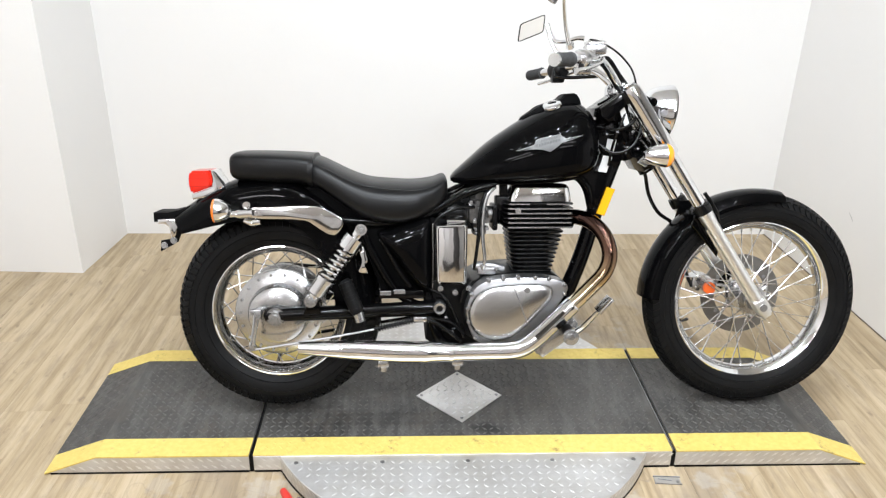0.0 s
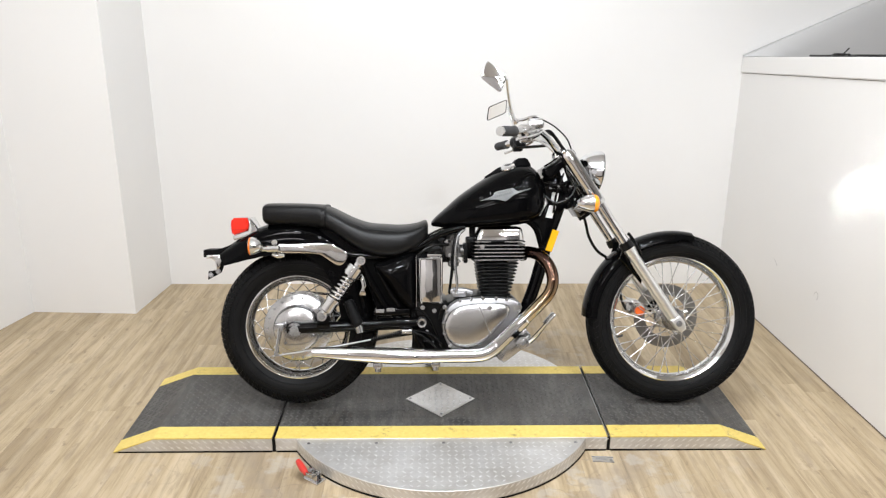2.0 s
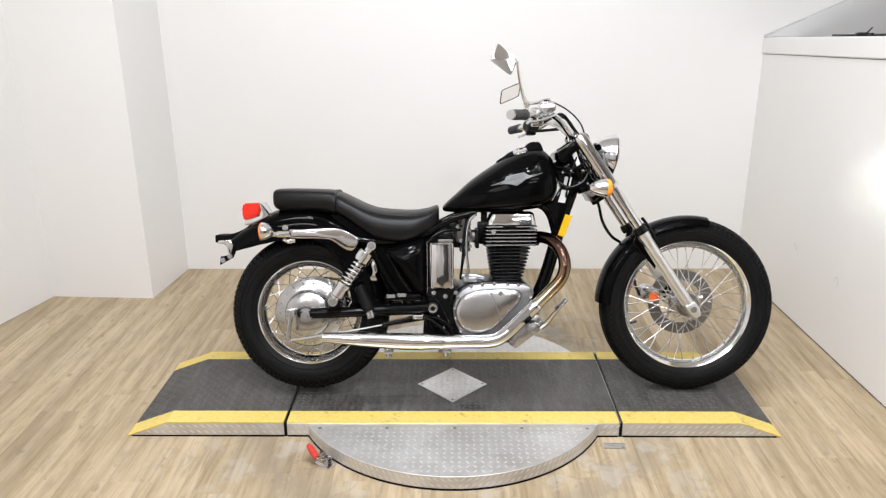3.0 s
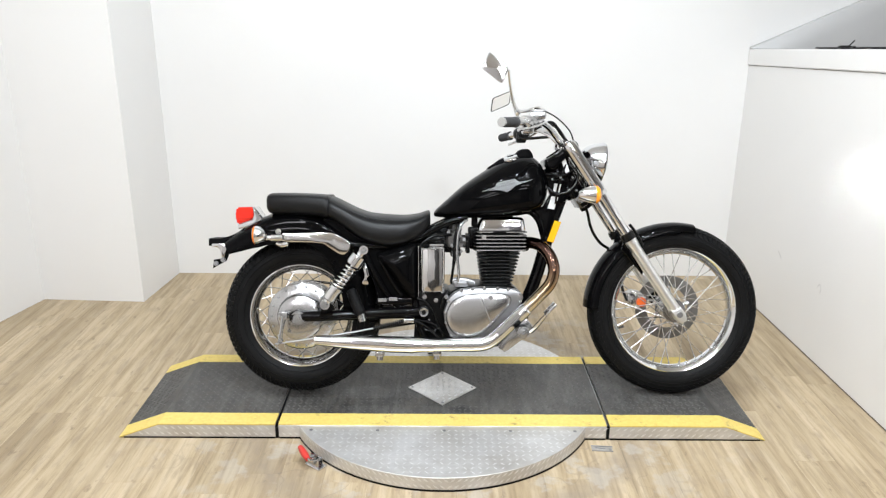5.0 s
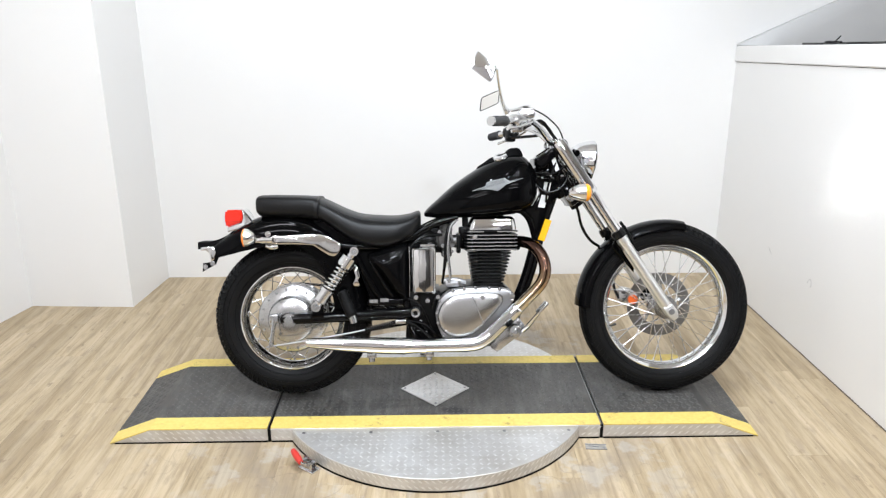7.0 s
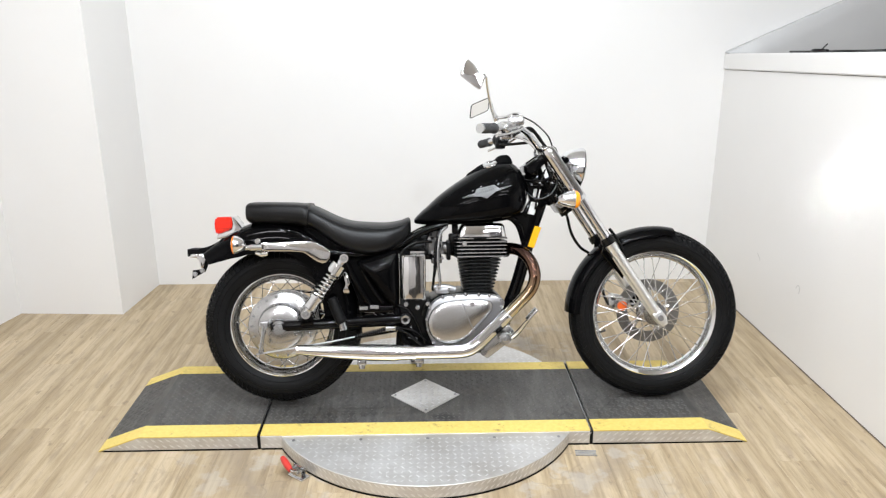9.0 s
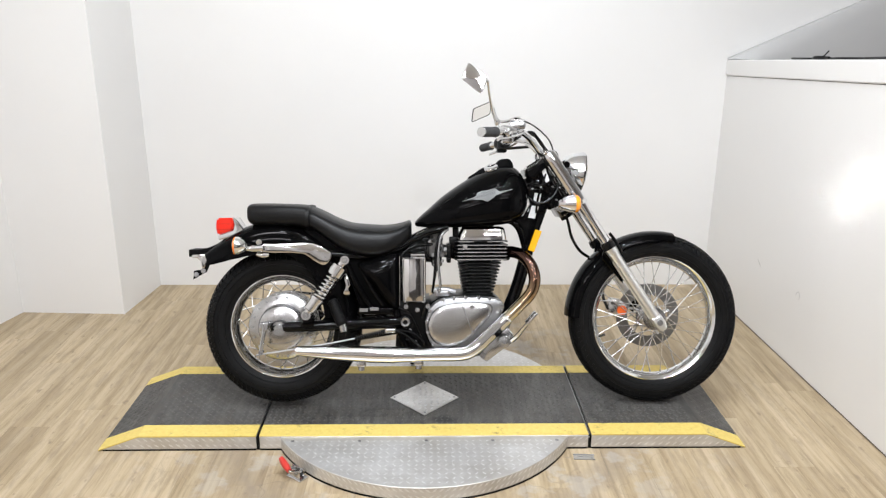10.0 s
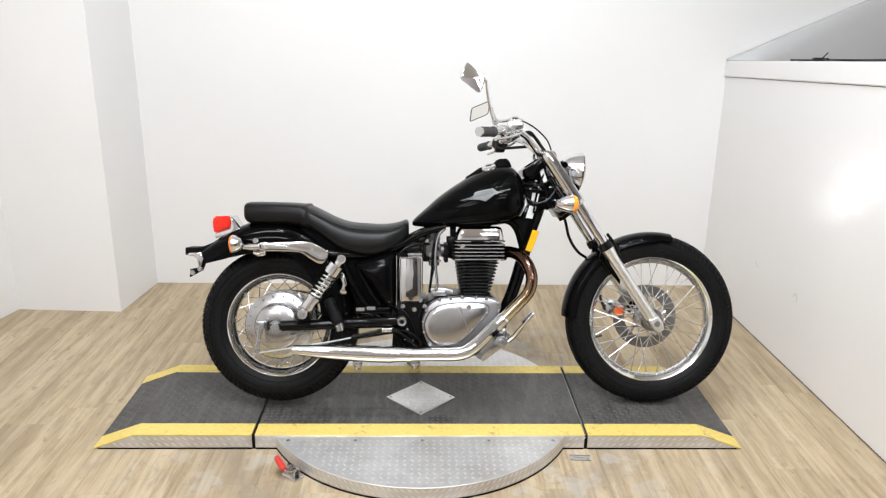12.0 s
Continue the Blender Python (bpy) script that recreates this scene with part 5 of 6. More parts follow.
for r0, r1 in zip(rows, rows[1:]):
    for k in range(4):
        bm.faces.new((r0[0][k], r0[0][k + 1], r1[0][k + 1], r1[0][k]))
    for k in (0, 4):
        bm.faces.new((r0[0][k], r1[0][k], r1[1][k], r0[1][k]))
badge = part("badge", bm, badge_steel, tank, "silver winged tank badge", angle=60)


def letter_bar(x, z0, wide, high):
    """A small raised dark bar on the badge."""
    bm = bmesh.new()
    y, y1 = -tank_side(x, z0) - 0.0048, -tank_side(x, z0 + high) - 0.0048
    v = [bm.verts.new(p) for p in ((x, y, z0), (x + wide, y, z0 + wide * 0.2), (x + wide, y1, z0 + high + wide * 0.2), (x, y1, z0 + high))]
    w = [bm.verts.new(p.co + Vector((0, 0.003, 0))) for p in v]
    bm.faces.new(v)
    for i in range(4):
        bm.faces.new((v[i], v[(i + 1) % 4], w[(i + 1) % 4], w[i]))
    part("lettering_bar", bm, badge_dark, badge, smooth=False)


for k in range(9):
    letter_bar(0.199 + k * 0.0079, 0.8185 + k * 0.0021, 0.0052, 0.0075)
for k in range(7):
    letter_bar(0.213 + k * 0.0072, 0.8335 + k * 0.0019, 0.0044, 0.0055)
for (xa, za), (xb, zb) in (((0.160, 0.8095), (0.192, 0.8165)), ((0.290, 0.8405), (0.325, 0.8500))):
    bm = bmesh.new()
    tube(bm, [(x, -tank_side(x, z) - 0.0034, z) for x, z in ((xa, za), ((xa + xb) / 2, (za + zb) / 2), (xb, zb))], 0.0009, 6, 3)
    part("feather_line", bm, badge_dark, badge)
bm = bmesh.new()
loft(bm, [[(x, y, z) for y, z in ((-w, z0), (-w * 0.85, z1), (w * 0.85, z1), (w, z0))] for x, w, z0, z1 in ((0.172, 0.024, 0.886, 0.9), (0.205, 0.042, 0.9, 0.921), (0.225, 0.05, 0.91, 0.936), (0.285, 0.056, 0.93, 0.955), (0.30, 0.05, 0.935, 0.972), (0.335, 0.045, 0.938, 0.974), (0.352, 0.035, 0.935, 0.952))])
bmesh.ops.bevel(bm, geom=list(bm.edges), offset=0.004, segments=2, affect="EDGES")
console = part("tank_console", bm, matt_black, tank, "dark tank-top console")
bm = bmesh.new()
lathe(bm, [(0.0, 0.004), (0.012, 0.004), (0.013, 0.0065), (0.024, 0.0062), (0.028, 0.004), (0.03, 0.0), (0.03, -0.008)], 36, axis="z")
for v in bm.verts:
    v.co = Matrix.Rotation(radians(-16), 3, "Y") @ Matrix.Rotation(radians(20), 3, "X") @ v.co + Vector((0.262, -0.046, 0.939))
part("filler_cap", bm, chrome, tank, "chrome fuel filler cap")

# ---- seat ----


def on_cushion(stations, x, q, p_top, p_low, middle):
    """The point of a padded form at x and at an angle round it."""
    xs = [s[0] for s in stations]
    top, low, wide = (smooth_at(x, xs, [s[k] for s in stations]) for k in (1, 2, 3))
    zc = low + middle * (top - low)
    c, s = math.cos(q), math.sin(q)
    p = p_top if s > 0 else p_low
    return Vector((x, math.copysign(abs(c) ** (2 / p), c) * wide, zc + math.copysign(abs(s) ** (2 / p), s) * (top - zc if s > 0 else zc - low)))


def cushion(bm, stations, n=40, p_top=3.2, p_low=2.6, middle=0.55):
    """A padded form over stations (x, top, bottom, half width)."""
    x0, x1 = stations[0][0], stations[-1][0]
    loops = []
    for j in range(49):
        x = x0 + (x1 - x0) * (0.5 - 0.5 * math.cos(math.pi * j / 48))
        loops.append([on_cushion(stations, x, 2 * math.pi * k / n, p_top, p_low, middle) for k in range(n)])
    loft(bm, loops)


RIDER = ((-0.44, 0.786, 0.70, 0.128), (-0.425, 0.784, 0.695, 0.132), (-0.39, 0.768, 0.672, 0.137), (-0.337, 0.742, 0.634, 0.147), (-0.282, 0.724, 0.603, 0.154), (-0.21, 0.717, 0.588, 0.158), (-0.145, 0.715, 0.598, 0.152),
         (-0.09, 0.723, 0.626, 0.13), (-0.068, 0.731, 0.645, 0.115), (-0.058, 0.733, 0.656, 0.106), (-0.053, 0.729, 0.662, 0.10), (-0.05, 0.721, 0.668, 0.094))
PADDING = (2.9, 3.4, 0.42)
bm = bmesh.new()
cushion(bm, RIDER, 40, *PADDING)
seat = part("rider_seat", bm, leather, bike, "black vinyl rider seat", angle=60)
bm = bmesh.new()
cushion(bm, ((-0.678, 0.784, 0.738, 0.088), (-0.675, 0.793, 0.728, 0.1), (-0.665, 0.799, 0.719, 0.108), (-0.64, 0.8005, 0.714, 0.113), (-0.57, 0.800, 0.71, 0.122), (-0.49, 0.797, 0.708, 0.128), (-0.45, 0.793, 0.70, 0.130), (-0.437, 0.788, 0.70, 0.128)), 40, 4.0, 3.5)
part("pillion_seat", bm, leather, bike, "black vinyl pillion pad", angle=60)
bm = bmesh.new()
loft(bm, [[(x, y * 1.035, z) for _, y, z in oval(36, 0, 0, 0.745, 0.131, 0.05, 3.2)] for x in (-0.452, -0.439)])
part("seat_strap", bm, leather, seat, "black vinyl strap")
for side in (180, 0):
    bm = bmesh.new()
    turn = lambda k: radians(side + (-1 if side else 1) * (30 + 10 * math.sin(math.pi * k)))
    tube(bm, [on_cushion(RIDER, -0.425 + 0.36 * k / 9, turn(k / 9), *PADDING) for k in range(10)], 0.0016, 8, 4)
    part("piping", bm, leather, seat)

# ---- rear mudguard, lamps, rails ----
bm = bmesh.new()
line = smooth_line([(x, 0, z) for x, z in ((-0.855, 0.618), (-0.81, 0.647), (-0.76, 0.678), (-0.69, 0.713), (-0.62, 0.732), (-0.55, 0.736), (-0.47, 0.718), (-0.39, 0.670), (-0.33, 0.60), (-0.285, 0.50), (-0.262, 0.40), (-0.255, 0.33))], 4)
arch(bm, [(p.x, p.z) for p in line], R_AXLE, 0.094, 0.045, [0.018 + 0.064 * min(1.0, k / 14) for k in range(len(line))])
guard = part("rear_mudguard", bm, gloss_black, bike, "gloss black rear mudguard")
bm = bmesh.new()
loft(bm, [[(x, y, z) for x, z in prof] for y, prof in ((-0.055, ((-0.80, 0.677), (-0.807, 0.712), (-0.802, 0.744), (-0.743, 0.745), (-0.737, 0.717), (-0.742, 0.697))), (0.055, ((-0.80, 0.677), (-0.807, 0.712), (-0.802, 0.744), (-0.743, 0.745), (-0.737, 0.717), (-0.742, 0.697))))])
bmesh.ops.bevel(bm, geom=list(bm.edges), offset=0.006, segments=2, affect="EDGES")
tail = part("tail_lamp", bm, red_lens, bike, "red tail lamp lens")
for z in (0.70, 0.722):
    bm = bmesh.new()
    box(bm, -0.8045, -0.742, -0.0562, 0.0562, z - 0.0005, z + 0.0005, 0.0002, 1)
    part("lens_rib", bm, rear_red, tail, "dark red moulded rib")
bm = bmesh.new()
prism(bm, ((-0.797, 0.66), (-0.80, 0.675), (-0.7415, 0.695), (-0.736, 0.718), (-0.742, 0.746), (-0.734, 0.745), (-0.698, 0.69), (-0.715, 0.672)), -0.05, 0.05, 0.004)
part("tail_lamp_base", bm, chrome, tail, "chrome tail lamp base")
bm = bmesh.new()
prism(bm, ((-0.913, 0.594), (-0.913, 0.622), (-0.87, 0.622), (-0.838, 0.63), (-0.80, 0.645), (-0.79, 0.60), (-0.835, 0.592), (-0.845, 0.604), (-0.895, 0.604), (-0.9, 0.594)), -0.05, 0.05, 0.003)
bracket = part("plate_bracket", bm, matt_black, guard, "black number plate bracket")
bm = bmesh.new()
prism(bm, ((-0.9, 0.603), (-0.85, 0.606), (-0.838, 0.596), (-0.85, 0.552), (-0.862, 0.545), (-0.868, 0.58), (-0.88, 0.59), (-0.9, 0.59)), -0.058, -0.03, 0.004, 2)
part("plate_lamp", bm, chrome, guard, "chrome number plate lamp")
bm = bmesh.new()
prism(bm, ((-0.838, 0.605), (-0.822, 0.607), (-0.836, 0.556), (-0.845, 0.535), (-0.896, 0.507), (-0.893, 0.54), (-0.862, 0.545), (-0.852, 0.56)), -0.056, -0.046, 0.001, 1)
part("plate_arm", bm, matt_black, guard, "black plate arm")
for x, z in ((-0.884, 0.526), (-0.856, 0.54)):
    bm = bmesh.new()
    bolt(bm, (x, -0.0555, z), (0, -1, 0), 0.0075, 0.006)
    part("plate_bolt", bm, zinc, guard)
for s in (-1, 1):
    y0, y1 = sorted((s * 0.138, s * 0.158))
    bm = bmesh.new()
    rail = smooth_line([(x, 0, z) for x, z in ((-0.622, 0.6475), (-0.57, 0.649), (-0.49, 0.652), (-0.426, 0.651), (-0.40, 0.643), (-0.356, 0.617), (-0.350, 0.601), (-0.366, 0.575), (-0.382, 0.568), (-0.402, 0.575), (-0.436, 0.598), (-0.458, 0.611), (-0.53, 0.615), (-0.622, 0.62))], 2, closed=True)
    prism(bm, [(p.x, p.z) for p in rail], y0 if s > 0 else y0 + 0.006, y1 - 0.006 if s > 0 else y1, 0.003, 2)
    strut = part("mudguard_strut", bm, chrome, bike, "chrome mudguard strut")
    for x, z in ((-0.60, 0.634), (-0.412, 0.620), (-0.380, 0.597)):
        bm = bmesh.new()
        bolt(bm, (x, s * 0.1515, z), (0, s, 0), 0.006, 0.006)
        part("strut_bolt", bm, chrome, strut)
    bm = bmesh.new()
    tube(bm, ((-0.63, s * 0.15, 0.612), (-0.61, s * 0.152, 0.606), (-0.585, s * 0.152, 0.607)), (0.007, 0.0115, 0.007), 12, 4)
    part("helmet_hook", bm, chrome, strut)

# ---- shocks, swing arm, rear brake ----
for s in (-1, 1):
    a, b = Vector((-0.300, s * 0.165, 0.588)), Vector((-0.447, s * 0.165, 0.381))
    d = (b - a).normalized()
    at = lambda k: a + (b - a) * k
    bm = bmesh.new()
    tube(bm, (at(0.0), at(0.1), at(0.11), at(0.115), at(0.27), at(0.275)), (0.014, 0.015, 0.024, 0.029, 0.031, 0.024), 22, 2)
    rod(bm, a + Vector((0, -0.016, 0)), a + Vector((0, 0.016, 0)), 0.0165, 20)
    shock = part("shock_absorber", bm, chrome, bike, "chrome shock absorber with coil spring")
    bm = bmesh.new()
    rod(bm, at(0.2), at(0.75), 0.010, 14)
    part("damper_rod", bm, chrome, shock)
    bm = bmesh.new()
    side = d.orthogonal().normalized()
    up = d.cross(side)
    turns, pts = 6.5, []
    for k in range(int(turns * 14) + 1):
        q = 2 * math.pi * k / 14
        pts.append(at(0.27 + 0.42 * k / (turns * 14)) + (side * math.cos(q) + up * math.sin(q)) * 0.023)
    tube(bm, pts, 0.0042, 8, 1)
    part("coil_spring", bm, chrome, shock, "chrome coil spring")
    bm = bmesh.new()
    tube(bm, (at(0.68), at(0.685), at(0.73), at(0.735), at(0.9), at(0.92), at(1.0)), (0.022, 0.03, 0.03, 0.026, 0.026, 0.018, 0.014), 22, 2)
    rod(bm, b + Vector((0, -0.014, 0)), b + Vector((0, 0.014, 0)), 0.018, 20)
    part("shock_body", bm, satin_alloy, shock)
    for p in (a, b):
        bm = bmesh.new()
        bolt(bm, p + Vector((0, s * 0.016, 0)), (0, s, 0), 0.009, 0.009)
        part("shock_bolt", bm, zinc, shock)
bm = bmesh.new()
for s in (-1, 1):
    tube(bm, ((-0.585, s * 0.122, 0.327), (-0.52, s * 0.122, 0.329), (-0.3, s * 0.124, 0.337), (-0.075, s * 0.118, 0.345)), (0.018, 0.021, 0.021, 0.023), 16, 4)
    prism(bm, [(-0.556 + 0.034 * math.cos(radians(q)), 0.327 + 0.027 * math.sin(radians(q))) for q in range(0, 360, 15)], s * 0.122 - 0.012, s * 0.122 + 0.012, 0.006)
    prism(bm, ((-0.475, 0.33), (-0.42, 0.335), (-0.43, 0.385), (-0.455, 0.392)), s * 0.135 - 0.012, s * 0.135 + 0.012, 0.005)
rod(bm, (-0.075, -0.13, 0.346), (-0.075, 0.13, 0.346), 0.026, 18)
arm = part("swing_arm", bm, frame_black, bike, "gloss black swing arm")
bm = bmesh.new()
lathe(bm, [(0.004, -0.142), (0.009, -0.142), (0.010, -0.149), (0.0165, -0.150), (0.019, -0.146), (0.0195, -0.128)], 28, at=(-0.075, 0, 0.348))
pivot = part("pivot_cap", bm, zinc, arm, "bright swing arm pivot cap")
bm = bmesh.new()
rod(bm, (-0.075, -0.13, 0.348), (-0.075, -0.145, 0.348), 0.009, 6)
part("pivot_socket", bm, fin_black, bike, "dark socket in the pivot cap")
bm = bmesh.new()
rod(bm, (R_AXLE.x, -0.14, R_AXLE.z + 0.006), (R_AXLE.x, 0.14, R_AXLE.z + 0.006), 0.009, 14)
rod(bm, (R_AXLE.x, -0.133, R_AXLE.z + 0.006), (R_AXLE.x, -0.137, R_AXLE.z + 0.006), 0.0265, 24)
rod(bm, (R_AXLE.x, -0.135, R_AXLE.z + 0.006), (R_AXLE.x, -0.149, R_AXLE.z + 0.006), 0.0185, 6)
rod(bm, (R_AXLE.x, -0.148, R_AXLE.z + 0.006), (R_AXLE.x, -0.156, R_AXLE.z + 0.006), 0.0095, 16)
part("axle_nut", bm, zinc, arm, "chrome rear axle nut")
bm = bmesh.new()
lathe(bm, [(0.01, -0.106), (0.04, -0.106), (0.07, -0.102), (0.084, -0.095), (0.0885, -0.086), (0.0895, -0.073), (0.092, -0.068), (0.126, -0.061), (0.1315, -0.056), (0.132, -0.044), (0.11, -0.03), (0.09, -0.02)], 64)
drum = part("brake_drum", bm, drum_alloy, rear, "polished alloy rear drum brake")
for k in range(18):
    q = 2 * math.pi * k / 18
    bm = bmesh.new()
    rod(bm, (0.117 * math.cos(q), -0.06, 0.117 * math.sin(q)), (0.117 * math.cos(q), -0.0665, 0.117 * math.sin(q)), 0.0042, 8)
    part("drum_rivet", bm, cast_alloy, rear)
bm = bmesh.new()
lathe(bm, [(0.04, 0.07), (0.12, 0.07), (0.125, 0.072), (0.125, 0.1), (0.12, 0.102), (0.04, 0.102)], 56, closed=True)
part("belt_pulley", bm, fin_black, rear, "black belt pulley")
bm = bmesh.new()
for z in (0.122, -0.122):
    rod(bm, R_AXLE + Vector((0, 0.086, z)), Vector((-0.03, 0.086, 0.335 + z * 0.45)), 0.0055, 8)
part("drive_belt", bm, hose, bike, "black rubber drive belt")
bm = bmesh.new()
rod(bm, (-0.607, -0.085, 0.335), (-0.607, -0.15, 0.335), 0.0135, 18)
tube(bm, ((-0.607, -0.143, 0.335), (-0.612, -0.148, 0.30), (-0.618, -0.152, 0.265), (-0.621, -0.152, 0.24)), (0.012, 0.009, 0.008, 0.01), 12, 3, flat=0.6)
box(bm, -0.626, -0.592, -0.152, -0.136, 0.318, 0.352, 0.005, 2)
rod(bm, (-0.616, -0.15, 0.343), (-0.616, -0.158, 0.343), 0.0065, 6)
rod(bm, (-0.60, -0.15, 0.328), (-0.60, -0.158, 0.328), 0.0065, 6)
rod(bm, (-0.621, -0.16, 0.238), (-0.621, -0.135, 0.238), 0.009, 12)
part("brake_arm", bm, zinc, arm, "alloy rear brake arm")
bm = bmesh.new()
tube(bm, ((-0.64, -0.145, 0.226), (-0.5, -0.14, 0.246), (-0.36, -0.137, 0.268), (-0.264, -0.135, 0.285)), 0.0035, 8, 4)
part("brake_rod", bm, cast_alloy, arm, "thin grey brake rod")
bm = bmesh.new()
rod(bm, (-0.268, -0.135, 0.284), (-0.13, -0.132, 0.315), 0.0055, 10)
for k in range(16):
    p = Vector((-0.262, -0.135, 0.2855)) + Vector((0.126, 0.003, 0.0285)) * k / 16
    rod(bm, p, p + Vector((0.0042, 0, 0.001)), 0.0105, 12)
part("return_spring", bm, fin_black, arm, "dark coil return spring")
bm = bmesh.new()
box(bm, -0.152, -0.112, -0.147, -0.127, 0.306, 0.323, 0.004, 2)
part("switch_clip", bm, satin_alloy, arm)
# chrome shape that stands in for a curved highlight on the glossy frame
bm = bmesh.new()
dome(bm, ((-0.31, 0.527), (-0.296, 0.53), (-0.287, 0.505), (-0.284, 0.487), (-0.292, 0.474), (-0.285, 0.452), (-0.298, 0.449), (-0.312, 0.453), (-0.305, 0.475), (-0.304, 0.5)), ((1.0, -0.112), (1.0, -0.12), (0.9, -0.124), (0.5, -0.127)))
part("guard_bracket", bm, chrome, arm, "chrome squiggle for a curved highlight in front of the wheel")
bm = bmesh.new()
tube(bm, ((-0.352, -0.155, 0.438), (-0.348, -0.156, 0.43), (-0.333, -0.16, 0.39), (-0.316, -0.165, 0.35), (-0.312, -0.166, 0.342)), (0.012, 0.0185, 0.0205, 0.0205, 0.016), 18, 4)
peg = part("pillion_footpeg", bm, rubber, bike, "folded pillion footpeg with a black rubber sleeve")
for k in range(7):
    p = Vector((-0.348, -0.156, 0.43)).lerp(Vector((-0.318, -0.164, 0.355)), k / 6)
    dd = Vector((0.033, -0.01, -0.08)).normalized()
    bm = bmesh.new()
    rod(bm, p - dd * 0.002, p + dd * 0.002, 0.022, 18)
    part("rubber_rib", bm, rubber, peg)
bm = bmesh.new()
rod(bm, (-0.313, -0.166, 0.345), (-0.306, -0.166, 0.318), 0.0145, 14)
rod(bm, (-0.32, -0.15, 0.325), (-0.295, -0.15, 0.325), 0.009, 12)
part("peg_bracket", bm, zinc, peg, "alloy footpeg joint")

# ---- side panels, air cleaner, battery box ----
bm = bmesh.new()
prism(bm, ((-0.32, 0.59), (-0.1, 0.615), (-0.02, 0.6), (-0.02, 0.4), (-0.1, 0.36), (-0.24, 0.37), (-0.28, 0.48)), -0.09, 0.09, 0.01)
inner = part("battery_box", bm, matt_black, bike, "matt black battery box")
bm = bmesh.new()
prism(bm, ((-0.47, 0.70), (-0.40, 0.715), (-0.30, 0.66), (-0.24, 0.62), (-0.25, 0.5), (-0.30, 0.5), (-0.36, 0.6)), -0.08, 0.08, 0.008)
part("seat_base", bm, matt_black, inner, "matt black seat base")
bm = bmesh.new()
prism(bm, ((-0.11, 0.30), (0.0, 0.30), (0.05, 0.24), (0.03, 0.205), (-0.07, 0.208), (-0.115, 0.24)), -0.1, 0.1, 0.01)
part("lower_bracket", bm, matt_black, frame_part)
bm = bmesh.new()
dome(bm, ((-0.258, 0.566), (-0.216, 0.584), (-0.162, 0.602), (-0.112, 0.613), (-0.098, 0.602), (-0.096, 0.494), (-0.098, 0.405), (-0.112, 0.388), (-0.153, 0.419), (-0.207, 0.495)), ((1.0, -0.085), (1.0, -0.108), (0.965, -0.122), (0.88, -0.137), (0.72, -0.149), (0.5, -0.157), (0.25, -0.161), (0.08, -0.162)))
side_cover = part("side_panel", bm, gloss_black, bike, "gloss black side panel", angle=80)
bm = bmesh.new()
tube(bm, ((-0.0955, -0.146, 0.41), (-0.0945, -0.149, 0.5), (-0.0955, -0.146, 0.6)), 0.0011, 6, 4)
part("panel_edge", bm, satin_alloy, side_cover, "thin bright panel edge")
bm = bmesh.new()
tube(bm, ((-0.094, -0.12, 0.50), (-0.092, -0.12, 0.586), (-0.075, -0.118, 0.614), (-0.041, -0.112, 0.634), (-0.008, -0.1, 0.641), (0.03, -0.08, 0.64)), 0.0055, 10, 5)
part("vent_hose", bm, hose, bike, "black vent hose over the air cleaner")
bm = bmesh.new()
tube(bm, ((-0.247, -0.125, 0.553), (-0.233, -0.13, 0.531), (-0.19, -0.135, 0.455), (-0.16, -0.135, 0.412)), 0.0065, 10, 5)
part("diagonal_stay", bm, frame_black, frame_part, "gloss black diagonal stay")
bm = bmesh.new()
box(bm, -0.255, -0.12, -0.131, -0.10, 0.375, 0.4, 0.004, 2)
part("panel_mount", bm, frame_black, inner)
for x, z in ((-0.233, 0.392), (-0.192, 0.396)):
    bm = bmesh.new()
    box(bm, x - 0.017, x + 0.016, -0.137, -0.131, z - 0.006, z + 0.008, 0.0015, 1)
    part("clip", bm, zinc, inner)
bm = bmesh.new()
loft(bm, [[(x, y, z) for x, z in ((-0.083 - e, 0.424 - e * 0.6), (-0.087 - e, 0.594 + e * 0.6), (0.003 + e, 0.598 + e * 0.6), (0.001 + e, 0.422 - e * 0.6))] for y, e in ((-0.05, 0.002), (-0.15, 0.002), (-0.155, -0.002), (-0.157, -0.005), (-0.152, -0.008))])
bmesh.ops.bevel(bm, geom=[e for e in bm.edges if e.calc_length() > 0.001 and abs(e.verts[0].co.y - e.verts[1].co.y) > 0.001], offset=0.004, segments=2, affect="EDGES")
grid = [[bm.verts.new((-0.078 + 0.072 * i / 14, -0.1525 - 0.008 * (1 - (i / 7 - 1) ** 2) - 0.005 * (1 - (j / 10 - 1) ** 2) + 0.00025 * math.sin(i * 0.8 + 1.2 * math.sin(j * 0.6)), 0.43 + 0.159 * j / 20)) for j in range(21)] for i in range(15)]
for c0, c1 in zip(grid, grid[1:]):
    for j in range(20):
        bm.faces.new((c0[j], c1[j], c1[j + 1], c0[j + 1]))
air = part("air_cleaner_cover", bm, chrome, bike, "rectangular chrome air cleaner cover")
bm = bmesh.new()
box(bm, -0.055, 0.002, -0.12, -0.06, 0.598, 0.606, 0.002, 1)
part("cover_lip", bm, chrome, air)
for x, z in ((-0.072, 0.405), (0.012, 0.405), (0.02, 0.37), (-0.028, 0.392)):
    bm = bmesh.new()
    rod(bm, (x, -0.08, z), (x, -0.133, z), 0.0085, 14)
    tube(bm, ((x, -0.132, z), (x, -0.138, z), (x, -0.139, z)), (0.0055, 0.0055, 0.0042), 6, 1)
    part("frame_bolt", bm, zinc, frame_part)
bm = bmesh.new()
